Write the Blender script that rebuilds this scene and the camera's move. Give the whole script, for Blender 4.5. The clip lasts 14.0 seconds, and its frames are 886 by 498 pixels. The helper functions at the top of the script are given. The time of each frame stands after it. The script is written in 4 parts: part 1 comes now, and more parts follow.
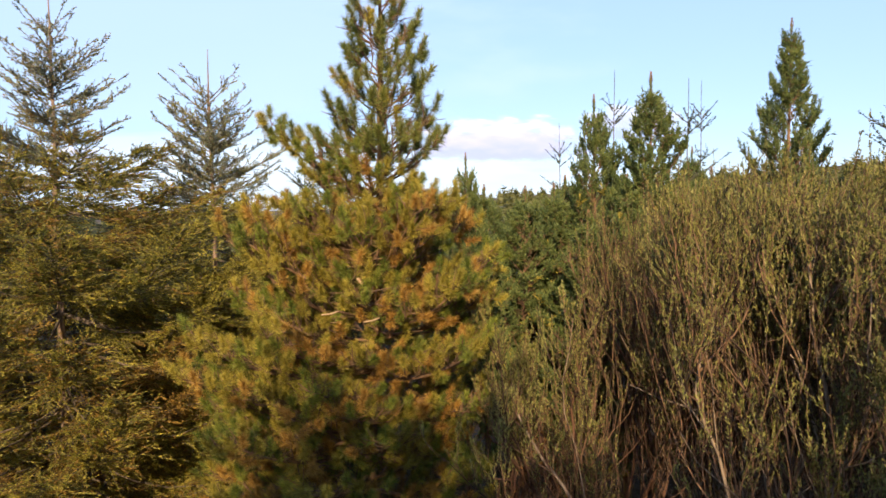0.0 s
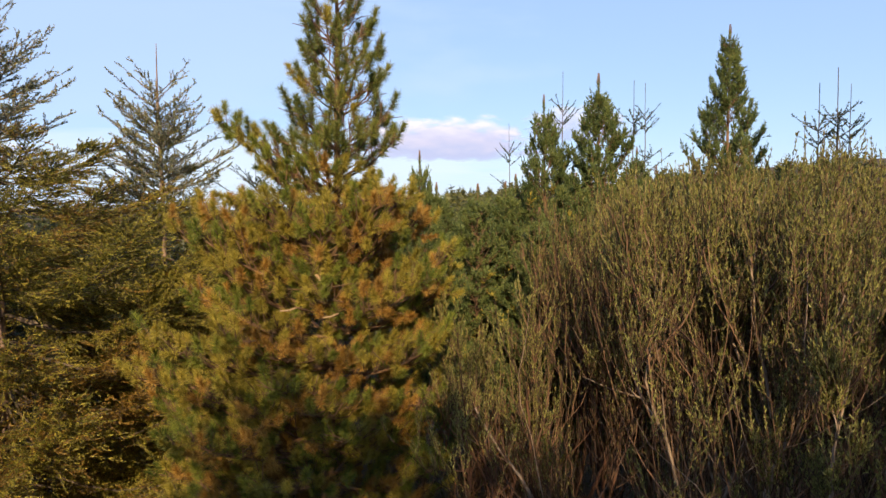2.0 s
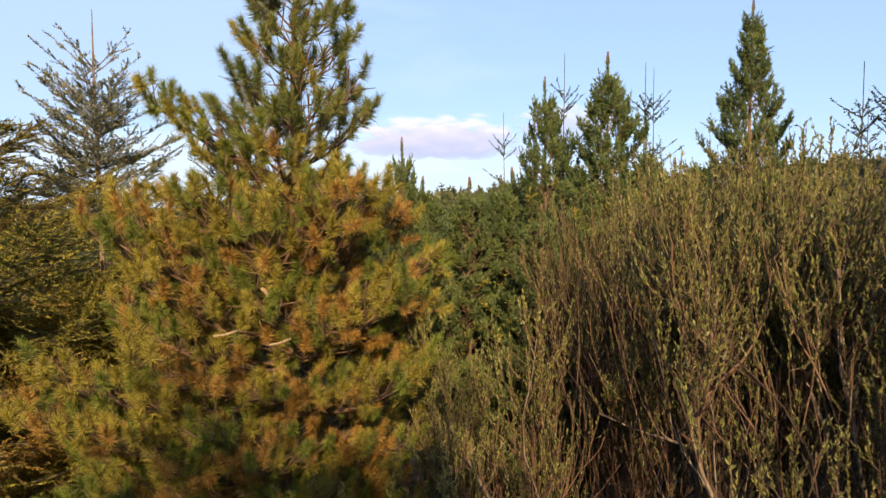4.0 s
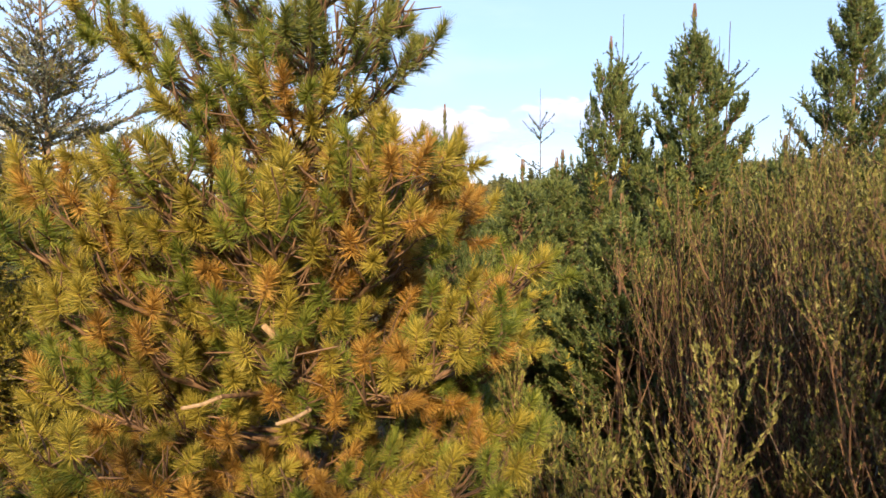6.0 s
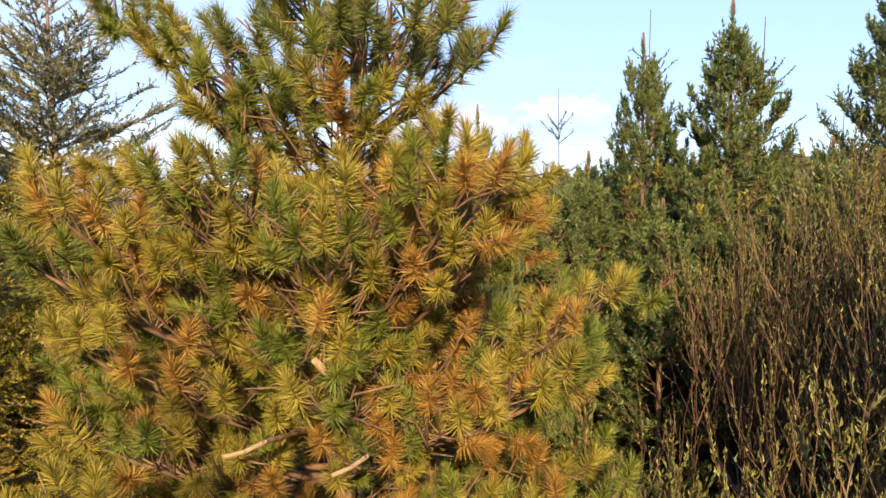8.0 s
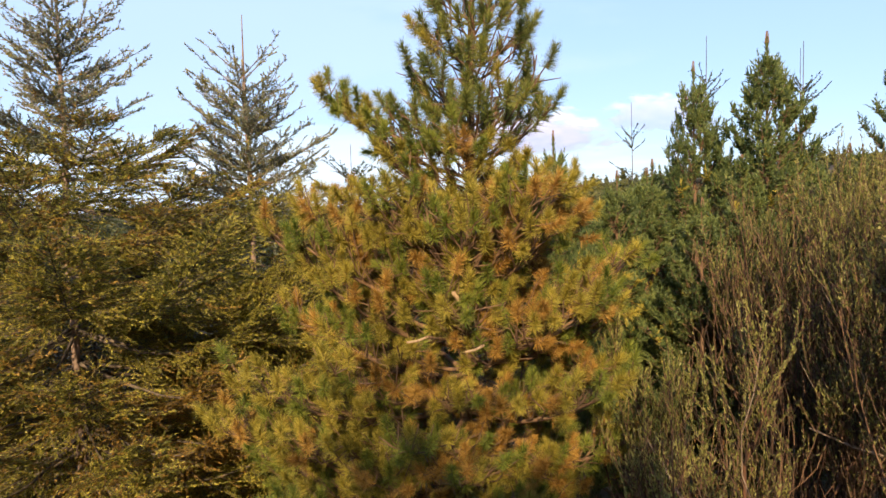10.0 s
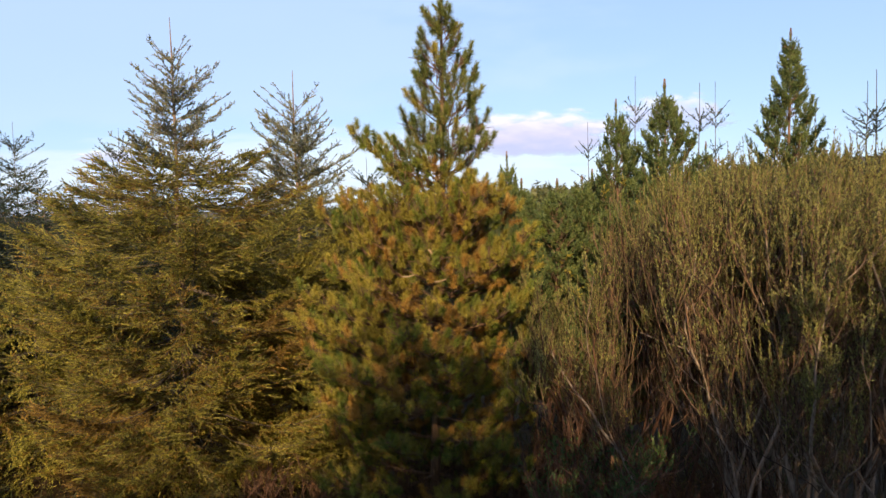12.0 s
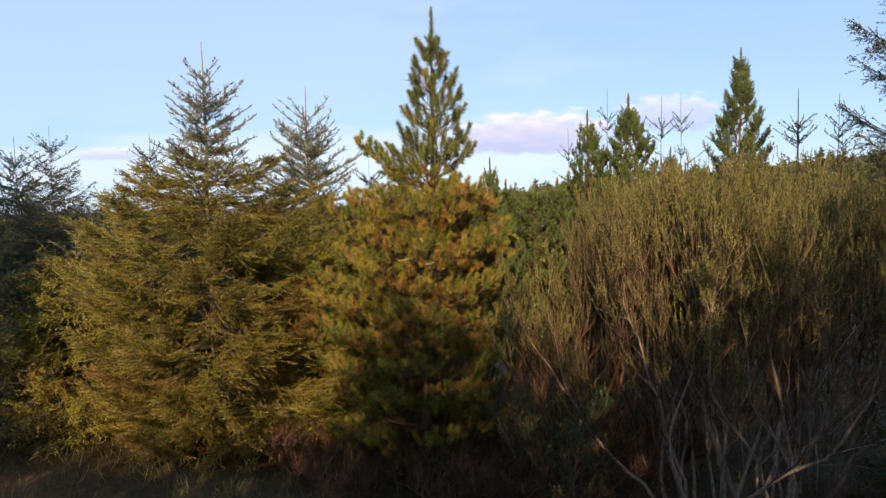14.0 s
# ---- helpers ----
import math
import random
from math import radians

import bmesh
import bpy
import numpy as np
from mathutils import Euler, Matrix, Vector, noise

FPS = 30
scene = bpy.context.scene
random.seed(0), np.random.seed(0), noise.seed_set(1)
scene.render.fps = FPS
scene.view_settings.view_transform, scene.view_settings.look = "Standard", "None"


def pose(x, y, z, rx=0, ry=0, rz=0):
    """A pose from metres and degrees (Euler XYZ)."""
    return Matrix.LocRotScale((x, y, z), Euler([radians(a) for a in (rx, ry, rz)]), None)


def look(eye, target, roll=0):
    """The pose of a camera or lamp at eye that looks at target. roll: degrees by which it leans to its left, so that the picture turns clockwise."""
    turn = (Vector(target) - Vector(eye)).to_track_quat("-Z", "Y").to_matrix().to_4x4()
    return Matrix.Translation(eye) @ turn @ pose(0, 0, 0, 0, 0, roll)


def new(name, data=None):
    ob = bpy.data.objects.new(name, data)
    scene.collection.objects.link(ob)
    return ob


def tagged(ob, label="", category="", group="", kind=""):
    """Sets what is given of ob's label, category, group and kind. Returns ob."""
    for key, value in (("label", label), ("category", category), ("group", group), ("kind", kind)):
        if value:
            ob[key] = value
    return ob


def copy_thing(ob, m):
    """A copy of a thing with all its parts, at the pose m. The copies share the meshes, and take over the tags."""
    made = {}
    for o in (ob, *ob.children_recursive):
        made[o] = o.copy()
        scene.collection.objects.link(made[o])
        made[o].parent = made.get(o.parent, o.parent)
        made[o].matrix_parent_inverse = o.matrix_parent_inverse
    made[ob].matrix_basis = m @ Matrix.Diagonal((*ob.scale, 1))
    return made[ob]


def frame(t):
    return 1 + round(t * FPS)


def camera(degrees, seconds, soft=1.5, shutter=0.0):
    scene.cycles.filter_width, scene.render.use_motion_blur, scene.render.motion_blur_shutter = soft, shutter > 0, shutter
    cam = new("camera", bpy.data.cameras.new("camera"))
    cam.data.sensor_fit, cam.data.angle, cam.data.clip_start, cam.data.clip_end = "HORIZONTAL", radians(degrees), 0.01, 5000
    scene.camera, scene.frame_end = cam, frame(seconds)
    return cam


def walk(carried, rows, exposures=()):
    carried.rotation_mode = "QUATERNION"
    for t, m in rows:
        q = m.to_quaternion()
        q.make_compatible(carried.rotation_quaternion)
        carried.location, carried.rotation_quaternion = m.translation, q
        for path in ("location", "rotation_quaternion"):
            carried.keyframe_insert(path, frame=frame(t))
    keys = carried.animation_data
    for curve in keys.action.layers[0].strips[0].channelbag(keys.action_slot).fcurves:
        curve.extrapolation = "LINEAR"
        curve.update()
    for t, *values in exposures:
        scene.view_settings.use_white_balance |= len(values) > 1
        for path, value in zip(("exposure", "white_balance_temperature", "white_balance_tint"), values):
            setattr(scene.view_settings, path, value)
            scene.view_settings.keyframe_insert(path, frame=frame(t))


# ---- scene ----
import collections
import itertools

cam = camera(65.8, 14.0, soft=1.45, shutter=0.25)
PATH = [
    (0, (0.129, -0.013, 3.945), (0.079, 1.983, 3.823), -0.7),
    (0.5, (0.057, -0.04, 3.94), (0.136, 1.955, 3.82), -0.5),
    (1, (0.012, -0.087, 3.953), (0.115, 1.906, 3.83), -0.5),
    (1.5, (0.019, -0.112, 3.936), (0.121, 1.881, 3.814), -0.6),
    (2, (0.043, -0.097, 3.923), (0.147, 1.897, 3.798), -0.6),
    (2.5, (0.083, 0.033, 3.91), (0.199, 2.026, 3.786), -0.7),
    (3, (0.127, 0.309, 3.924), (0.255, 2.3, 3.794), -0.7),
    (3.2, (0.153, 0.449, 3.913), (0.281, 2.44, 3.784), -0.7),
    (5.3, (0.089, 2.18, 3.887), (0.23, 4.169, 3.745), 0.3),
    (5.5, (0.019, 2.342, 3.881), (0.155, 4.331, 3.732), 0.0),
    (6, (-0.188, 2.738, 3.869), (-0.048, 4.727, 3.718), -0.1),
    (6.5, (-0.308, 2.924, 3.862), (-0.168, 4.913, 3.711), -0.1),
    (7, (-0.35, 2.991, 3.869), (-0.211, 4.98, 3.718), -0.2),
    (7.5, (-0.372, 3.063, 3.897), (-0.232, 5.052, 3.743), -0.1),
    (8, (-0.409, 3.071, 3.923), (-0.267, 5.06, 3.768), -0.2),
    (8.5, (-0.485, 2.858, 3.935), (-0.342, 4.847, 3.782), -0.2),
    (9, (-0.563, 2.466, 3.942), (-0.496, 4.459, 3.793), -0.6),
    (9.2, (-0.578, 2.259, 3.954), (-0.609, 4.253, 3.805), -0.9),
    (11.3, (-0.146, -0.58, 3.86), (-0.296, 1.411, 3.744), -1.7),
    (11.5, (-0.103, -0.93, 3.87), (-0.253, 1.061, 3.748), -1.7),
    (12, (-0.006, -1.709, 3.864), (-0.154, 0.282, 3.733), -1.5),
    (12.5, (0.084, -2.434, 3.849), (-0.065, -0.444, 3.716), -1.4),
    (13, (0.165, -3.01, 3.858), (0.016, -1.02, 3.722), -1.4),
    (13.5, (0.215, -3.254, 3.845), (0.067, -1.264, 3.709), -1.4),
    (14, (0.255, -3.295, 3.847), (0.105, -1.305, 3.711), -1.4),
]
# exposure: the picture brightens while the yellowing pine fills it
EXPOSURES = [(0.0, 0.78), (0.5, 0.62), (1.0, 0.52), (2.0, 0.48), (3.2, 0.50), (5.3, 0.82), (6.4, 0.98), (8.4, 0.98), (9.2, 0.9), (11.3, 0.58), (12.5, 0.53), (14.0, 0.48)]
walk(cam, [(t, look(eye, target, roll)) for t, eye, target, roll in PATH], EXPOSURES)

# ---- world and sun ----
SUN_ELEVATION, SUN_ROTATION = radians(25.0), math.pi + 0.05
world = bpy.data.worlds.new("evening_sky")
scene.world = world
world.use_nodes = True
wn = world.node_tree.nodes
sky = wn.new("ShaderNodeTexSky")
sky.sky_type, sky.sun_disc = "NISHITA", False
sky.sun_elevation, sky.sun_rotation = SUN_ELEVATION, SUN_ROTATION
sky.altitude, sky.air_density, sky.dust_density, sky.ozone_density = 300, 1.0, 0.3, 2.0
wn["Background"].inputs["Strength"].default_value = 0.13
# thin high haze evens the blue out
haze = wn.new("ShaderNodeMix")
haze.data_type = "RGBA"
haze.inputs[0].default_value = 0.72
haze.inputs[7].default_value = (2.50, 3.54, 5.86, 1.0)
world.node_tree.links.new(sky.outputs[0], haze.inputs[6])
world.node_tree.links.new(haze.outputs[2], wn["Background"].inputs["Color"])
sun_dir = Vector((math.sin(SUN_ROTATION) * math.cos(SUN_ELEVATION), math.cos(SUN_ROTATION) * math.cos(SUN_ELEVATION), math.sin(SUN_ELEVATION)))
sun_lamp = bpy.data.lights.new("sun", "SUN")
sun_lamp.energy, sun_lamp.angle, sun_lamp.color = 5.0, radians(0.6), (1.0, 0.76, 0.46)
sun = new("sun", sun_lamp)
sun.matrix_basis = look(sun_dir * 60, (0, 0, 0))


# ---- materials ----
def material(name):
    m = bpy.data.materials.new(name)
    m.use_nodes = True
    m.node_tree.nodes.clear()
    return m, m.node_tree.nodes, m.node_tree.links


def ramp_node(nodes, stops):
    r = nodes.new("ShaderNodeValToRGB")
    r.color_ramp.elements[0].position, r.color_ramp.elements[0].color = stops[0][0], (*stops[0][1], 1)
    r.color_ramp.elements[1].position, r.color_ramp.elements[1].color = stops[-1][0], (*stops[-1][1], 1)
    for p, c in stops[1:-1]:
        r.color_ramp.elements.new(p).color = (*c, 1)
    return r


def foliage(name, dark, mid, light, patch=2.5, through_light=0.3, rough=0.5):
    """Needles or leaves: patches of tint over the plant, each piece a little lighter or darker than the next."""
    m, n, l = material(name)
    at = n.new("ShaderNodeTexCoord")
    big = n.new("ShaderNodeTexNoise")
    big.inputs["Scale"].default_value, big.inputs["Detail"].default_value = patch, 3
    l.new(at.outputs["Object"], big.inputs["Vector"])
    geo = n.new("ShaderNodeNewGeometry")
    mix = n.new("ShaderNodeMath")
    mix.operation = "MULTIPLY_ADD"
    mix.inputs[1].default_value = 0.65
    l.new(geo.outputs["Random Per Island"], mix.inputs[0])
    sub = n.new("ShaderNodeMath")
    sub.operation = "SUBTRACT"
    sub.inputs[1].default_value = 0.32
    l.new(big.outputs["Fac"], sub.inputs[0])
    l.new(sub.outputs[0], mix.inputs[2])
    ramp = ramp_node(n, [(0.25, dark), (0.5, mid), (0.75, light)])
    l.new(mix.outputs[0], ramp.inputs[0])
    b = n.new("ShaderNodeBsdfPrincipled")
    b.inputs["Roughness"].default_value = rough
    b.inputs["Specular IOR Level"].default_value = 0.3
    l.new(ramp.outputs[0], b.inputs["Base Color"])
    tr = n.new("ShaderNodeBsdfTranslucent")
    l.new(ramp.outputs[0], tr.inputs["Color"])
    both = n.new("ShaderNodeMixShader")
    both.inputs[0].default_value = through_light
    l.new(b.outputs[0], both.inputs[1])
    l.new(tr.outputs[0], both.inputs[2])
    out = n.new("ShaderNodeOutputMaterial")
    l.new(both.outputs[0], out.inputs[0])
    return m


def bark(name, dark, light, grain=30.0, stretch=0.25, vary=0.0):
    m, n, l = material(name)
    at = n.new("ShaderNodeTexCoord")
    squash = n.new("ShaderNodeMapping")
    squash.inputs["Scale"].default_value = (1, 1, stretch)
    l.new(at.outputs["Object"], squash.inputs["Vector"])
    fine = n.new("ShaderNodeTexNoise")
    fine.inputs["Scale"].default_value, fine.inputs["Detail"].default_value = grain, 5
    l.new(squash.outputs[0], fine.inputs["Vector"])
    ramp = ramp_node(n, [(0.3, dark), (0.7, light)])
    tone = n.new("ShaderNodeMix")
    tone.inputs[0].default_value = vary
    own = n.new("ShaderNodeNewGeometry")
    l.new(fine.outputs["Fac"], tone.inputs[2])
    l.new(own.outputs["Random Per Island"], tone.inputs[3])
    l.new(tone.outputs[0], ramp.inputs[0])
    b = n.new("ShaderNodeBsdfPrincipled")
    b.inputs["Roughness"].default_value = 0.85
    l.new(ramp.outputs[0], b.inputs["Base Color"])
    bump = n.new("ShaderNodeBump")
    bump.inputs["Strength"].default_value, bump.inputs["Distance"].default_value = 0.5, 0.01
    l.new(fine.outputs["Fac"], bump.inputs["Height"])
    l.new(bump.outputs[0], b.inputs["Normal"])
    out = n.new("ShaderNodeOutputMaterial")
    l.new(b.outputs[0], out.inputs[0])
    return m


PINE_GREEN = foliage("pine_needles_green", (0.086, 0.120, 0.019), (0.175, 0.212, 0.034), (0.30, 0.305, 0.052), 3.0)
PINE_YELLOW = foliage("pine_needles_yellowing", (0.19, 0.164, 0.024), (0.34, 0.283, 0.044), (0.50, 0.405, 0.076), 4.0)
PINE_ORANGE = foliage("pine_needles_dying", (0.24, 0.127, 0.024), (0.40, 0.22, 0.044), (0.55, 0.345, 0.09), 4.0)
PINE_DEEP = foliage("pine_needles_deep_green", (0.062, 0.092, 0.032), (0.125, 0.16, 0.05), (0.21, 0.24, 0.07), 2.0)
PINE_CROWN = foliage("pine_needles_crown_green", (0.092, 0.12, 0.028), (0.178, 0.20, 0.044), (0.295, 0.288, 0.064), 2.5)
SPRUCE_GREEN = foliage("spruce_needles_olive", (0.128, 0.133, 0.023), (0.295, 0.262, 0.041), (0.485, 0.405, 0.068), 1.6)
SPRUCE_RUST = foliage("spruce_needles_rusty", (0.19, 0.115, 0.022), (0.32, 0.19, 0.036), (0.42, 0.26, 0.055), 2.0)
# darkened spruce needles: the shade on the edge spruce is put into this colour
SPRUCE_DIMMED = foliage("spruce_needles_dimmed", (0.03, 0.045, 0.02), (0.06, 0.075, 0.03), (0.10, 0.11, 0.045), 2.0)
SPRUCE_BLUE = foliage("spruce_needles_grey_green", (0.125, 0.142, 0.088), (0.22, 0.235, 0.142), (0.345, 0.345, 0.22), 2.0)
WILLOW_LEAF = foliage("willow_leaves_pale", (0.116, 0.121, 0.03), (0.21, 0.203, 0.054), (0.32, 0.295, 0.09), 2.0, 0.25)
# duller leaf tint that also has the lower shrub's shade put into it
WILLOW_DULL_SHADED = foliage("willow_leaves_dull_shaded", (0.055, 0.049, 0.021), (0.095, 0.083, 0.034), (0.145, 0.122, 0.052), 2.0, 0.3)
BRAMBLE_LEAF = foliage("bramble_leaves", (0.04, 0.07, 0.02), (0.07, 0.11, 0.03), (0.13, 0.16, 0.05), 3.0, 0.3)
HEATHER = foliage("heather_leaves", (0.035, 0.03, 0.012), (0.075, 0.05, 0.02), (0.125, 0.075, 0.03), 3.0)
RUST_LEAF = foliage("withered_leaves", (0.12, 0.06, 0.02), (0.20, 0.10, 0.03), (0.28, 0.15, 0.05), 3.0, 0.3)
GRASS = foliage("rough_grass", (0.06, 0.075, 0.015), (0.12, 0.13, 0.028), (0.22, 0.18, 0.06), 0.8, 0.3)
FAR_NEEDLES = foliage("far_conifers", (0.05, 0.06, 0.02), (0.09, 0.095, 0.03), (0.14, 0.13, 0.04), 0.05, 0.0)
SPRUCE_GREY = bark("spruce_bark_dark", (0.05, 0.038, 0.028), (0.15, 0.11, 0.08), 30)
PINE_BARK = bark("pine_bark", (0.08, 0.045, 0.026), (0.27, 0.155, 0.085), 28)
SPRUCE_BARK = bark("spruce_bark", (0.12, 0.076, 0.055), (0.33, 0.225, 0.165), 30)
WILLOW_BARK = bark("willow_bark", (0.115, 0.08, 0.055), (0.36, 0.265, 0.19), 35)
WILLOW_TWIG = bark("willow_twig_bark", (0.04, 0.020, 0.012), (0.19, 0.105, 0.058), 40, vary=0.75)
RED_TWIG = bark("red_brown_twig_bark", (0.07, 0.034, 0.02), (0.18, 0.085, 0.048), 40)


def ground_material():
    m, n, l = material("moor_ground")
    at = n.new("ShaderNodeTexCoord")
    big, fine = n.new("ShaderNodeTexNoise"), n.new("ShaderNodeTexNoise")
    big.inputs["Scale"].default_value, big.inputs["Detail"].default_value = 0.12, 6
    fine.inputs["Scale"].default_value, fine.inputs["Detail"].default_value = 9.0, 6
    for q in (big, fine):
        l.new(at.outputs["Object"], q.inputs["Vector"])
    a = ramp_node(n, [(0.3, (0.030, 0.024, 0.006)), (0.5, (0.068, 0.041, 0.011)), (0.7, (0.12, 0.055, 0.016))])
    l.new(big.outputs["Fac"], a.inputs[0])
    shade = ramp_node(n, [(0.3, (0.45, 0.45, 0.45)), (0.7, (1.3, 1.25, 1.2))])
    l.new(fine.outputs["Fac"], shade.inputs[0])
    mul = n.new("ShaderNodeMix")
    mul.data_type, mul.blend_type = "RGBA", "MULTIPLY"
    mul.inputs[0].default_value = 1.0
    l.new(a.outputs[0], mul.inputs[6])
    l.new(shade.outputs[0], mul.inputs[7])
    b = n.new("ShaderNodeBsdfPrincipled")
    b.inputs["Roughness"].default_value = 0.95
    l.new(mul.outputs[2], b.inputs["Base Color"])
    bump = n.new("ShaderNodeBump")
    bump.inputs["Strength"].default_value, bump.inputs["Distance"].default_value = 0.8, 0.05
    l.new(fine.outputs["Fac"], bump.inputs["Height"])
    l.new(bump.outputs[0], b.inputs["Normal"])
    out = n.new("ShaderNodeOutputMaterial")
    l.new(b.outputs[0], out.inputs[0])
    return m


def cloud_material(name="evening_cloud", most=0.78, tints=((0.42, 0.43, 0.64), (0.58, 0.52, 0.66), (0.90, 0.79, 0.77))):
    """Evening cloud: a soft-edged veil whose lower side is lilac and whose upper side is rosy white."""
    m, n, l = material(name)
    at = n.new("ShaderNodeTexCoord")
    puff = n.new("ShaderNodeTexNoise")
    puff.inputs["Scale"].default_value, puff.inputs["Detail"].default_value, puff.inputs["Roughness"].default_value = 3.2, 5, 0.5
    l.new(at.outputs["Object"], puff.inputs["Vector"])
    split = n.new("ShaderNodeSeparateXYZ")
    l.new(at.outputs["Object"], split.inputs[0])

    def math_node(op, a, b):
        q = n.new("ShaderNodeMath")
        q.operation = op
        for i, v in enumerate((a, b)):
            if isinstance(v, (int, float)):
                q.inputs[i].default_value = v
            elif v is not None:
                l.new(v, q.inputs[i])
        return q.outputs[0]

    # object space: x and y from -1 to 1; a flat-bottomed heap that thins out at its ends
    x2 = math_node("POWER", math_node("ABSOLUTE", split.outputs[0], None), 2.0)
    low = math_node("MULTIPLY", math_node("MINIMUM", split.outputs[1], 0.0), 2.2)
    up = math_node("MULTIPLY", math_node("MAXIMUM", split.outputs[1], 0.0), 1.0)
    y2 = math_node("ADD", math_node("POWER", math_node("ABSOLUTE", low, None), 2.0), math_node("POWER", up, 2.0))
    fall = math_node("SUBTRACT", 1.12, math_node("SQRT", math_node("ADD", x2, y2), None))
    dense = math_node("ADD", fall, math_node("MULTIPLY", math_node("SUBTRACT", puff.outputs["Fac"], 0.55), 1.3))
    soft = n.new("ShaderNodeMapRange")
    soft.interpolation_type = "SMOOTHSTEP"
    soft.inputs["From Min"].default_value, soft.inputs["From Max"].default_value = 0.02, 0.42
    soft.inputs["To Max"].default_value = most
    l.new(dense, soft.inputs["Value"])
    tint = ramp_node(n, list(zip((0.25, 0.5, 0.85), tints)))
    high = math_node("ADD", math_node("MULTIPLY", math_node("ADD", split.outputs[1], 0.55), 0.6), math_node("MULTIPLY", math_node("SUBTRACT", puff.outputs["Fac"], 0.5), 0.6))
    l.new(high, tint.inputs[0])
    glow = n.new("ShaderNodeEmission")
    glow.inputs["Strength"].default_value = 1.0
    l.new(tint.outputs[0], glow.inputs["Color"])
    clear = n.new("ShaderNodeBsdfTransparent")
    both = n.new("ShaderNodeMixShader")
    l.new(soft.outputs[0], both.inputs[0])
    l.new(clear.outputs[0], both.inputs[1])
    l.new(glow.outputs[0], both.inputs[2])
    out = n.new("ShaderNodeOutputMaterial")
    l.new(both.outputs[0], out.inputs[0])
    return m


# ---- mesh tools ----
class Geo:
    """Collects triangles for one mesh."""

    def __init__(self):
        self.v, self.t, self.m, self.n = [], [], [], 0

    def add(self, verts, tris, slot=0):
        self.v.append(np.asarray(verts, float))
        self.t.append(np.asarray(tris, int) + self.n)
        self.m.append(np.broadcast_to(np.asarray(slot, int), (len(tris),)))
        self.n += len(verts)

    def mesh(self, name, mats, smooth=False):
        v, t, s = np.concatenate(self.v), np.concatenate(self.t), np.concatenate(self.m)
        me = bpy.data.meshes.new(name)
        me.vertices.add(len(v))
        me.vertices.foreach_set("co", v.astype(np.float32).ravel())
        me.loops.add(t.size)
        me.loops.foreach_set("vertex_index", t.astype(np.int32).ravel())
        me.polygons.add(len(t))
        me.polygons.foreach_set("loop_start", np.arange(0, t.size, 3, dtype=np.int32))
        me.polygons.foreach_set("material_index", s.astype(np.int32))
        me.polygons.foreach_set("use_smooth", np.full(len(t), smooth))
        for q in mats:
            me.materials.append(q)
        me.update(calc_edges=True)
        return me


def part(name, geo, mats, parent, label="", kind="", smooth=False):
    ob = new(name, geo.mesh(name, mats, smooth))
    ob.parent = parent
    return tagged(ob, label, kind=kind)


def unit(a):
    return a / np.maximum(np.linalg.norm(a, axis=-1, keepdims=True), 1e-9)


def across(d, rng):
    """Two unit vectors square to each of the ways d."""
    a = unit(np.cross(d, unit(rng.normal(size=d.shape))))
    return a, np.cross(d, a)


def tubes(geo, pts, radii, sides=5, slot=0):
    """Round stems along many lines at once: pts (lines, points, 3), radii (lines, points)."""
    pts, radii = np.asarray(pts, float), np.asarray(radii, float)
    count, m = pts.shape[:2]
    tan = unit(np.gradient(pts, axis=1))
    ref = np.where(np.abs(tan[:, :1, 2:]) > 0.8, np.array([1.0, 0.0, 0.0]), np.array([0.0, 0.0, 1.0]))
    a = unit(np.cross(tan, ref))
    b = np.cross(tan, a)
    ang = np.arange(sides) * 2 * math.pi / sides
    ring = a[:, :, None] * np.cos(ang)[:, None] + b[:, :, None] * np.sin(ang)[:, None]
    v = (pts[:, :, None] + ring * radii[:, :, None, None]).reshape(-1, 3)
    i = np.arange(m - 1)[:, None] * sides
    j = np.arange(sides)[None]
    k = (np.arange(sides)[None] + 1) % sides
    lower = np.stack([i + j, i + k, i + sides + k], -1).reshape(-1, 3)
    upper = np.stack([i + j, i + sides + k, i + sides + j], -1).reshape(-1, 3)
    one = np.concatenate([lower, upper])
    tris = (one[None] + (np.arange(count) * m * sides)[:, None, None]).reshape(-1, 3)
    geo.add(v, tris, slot)


def needles(geo, base, way, length, per, size, width, rng, slot=0, open_deg=(70, 25)):
    """Needles all round many shoots: base and way (shoots, 3), length (shoots,), per: needles a shoot."""
    count = len(base)
    if not count:
        return
    length = np.broadcast_to(length, (count,))
    u = rng.uniform(0.0, 1.0, (count, per))
    phi = rng.uniform(0, 2 * math.pi, (count, per))
    th = np.radians(open_deg[0] + (open_deg[1] - open_deg[0]) * u + rng.normal(0, 8, (count, per)))
    a, b = across(way, rng)
    out = a[:, None] * np.cos(phi)[..., None] + b[:, None] * np.sin(phi)[..., None]
    d = way[:, None] * np.cos(th)[..., None] + out * np.sin(th)[..., None]
    p = base[:, None] + way[:, None] * (u * length[:, None])[..., None]
    long = size * rng.uniform(0.75, 1.2, (count, per, 1))
    side = unit(np.cross(d, rng.normal(size=d.shape))) * width * 0.5
    v = np.stack([p - side, p + side, p + d * long], 2).reshape(-1, 3)
    slots = np.repeat(np.broadcast_to(slot, (count,)), per)
    geo.add(v, np.arange(len(v)).reshape(-1, 3), slots)


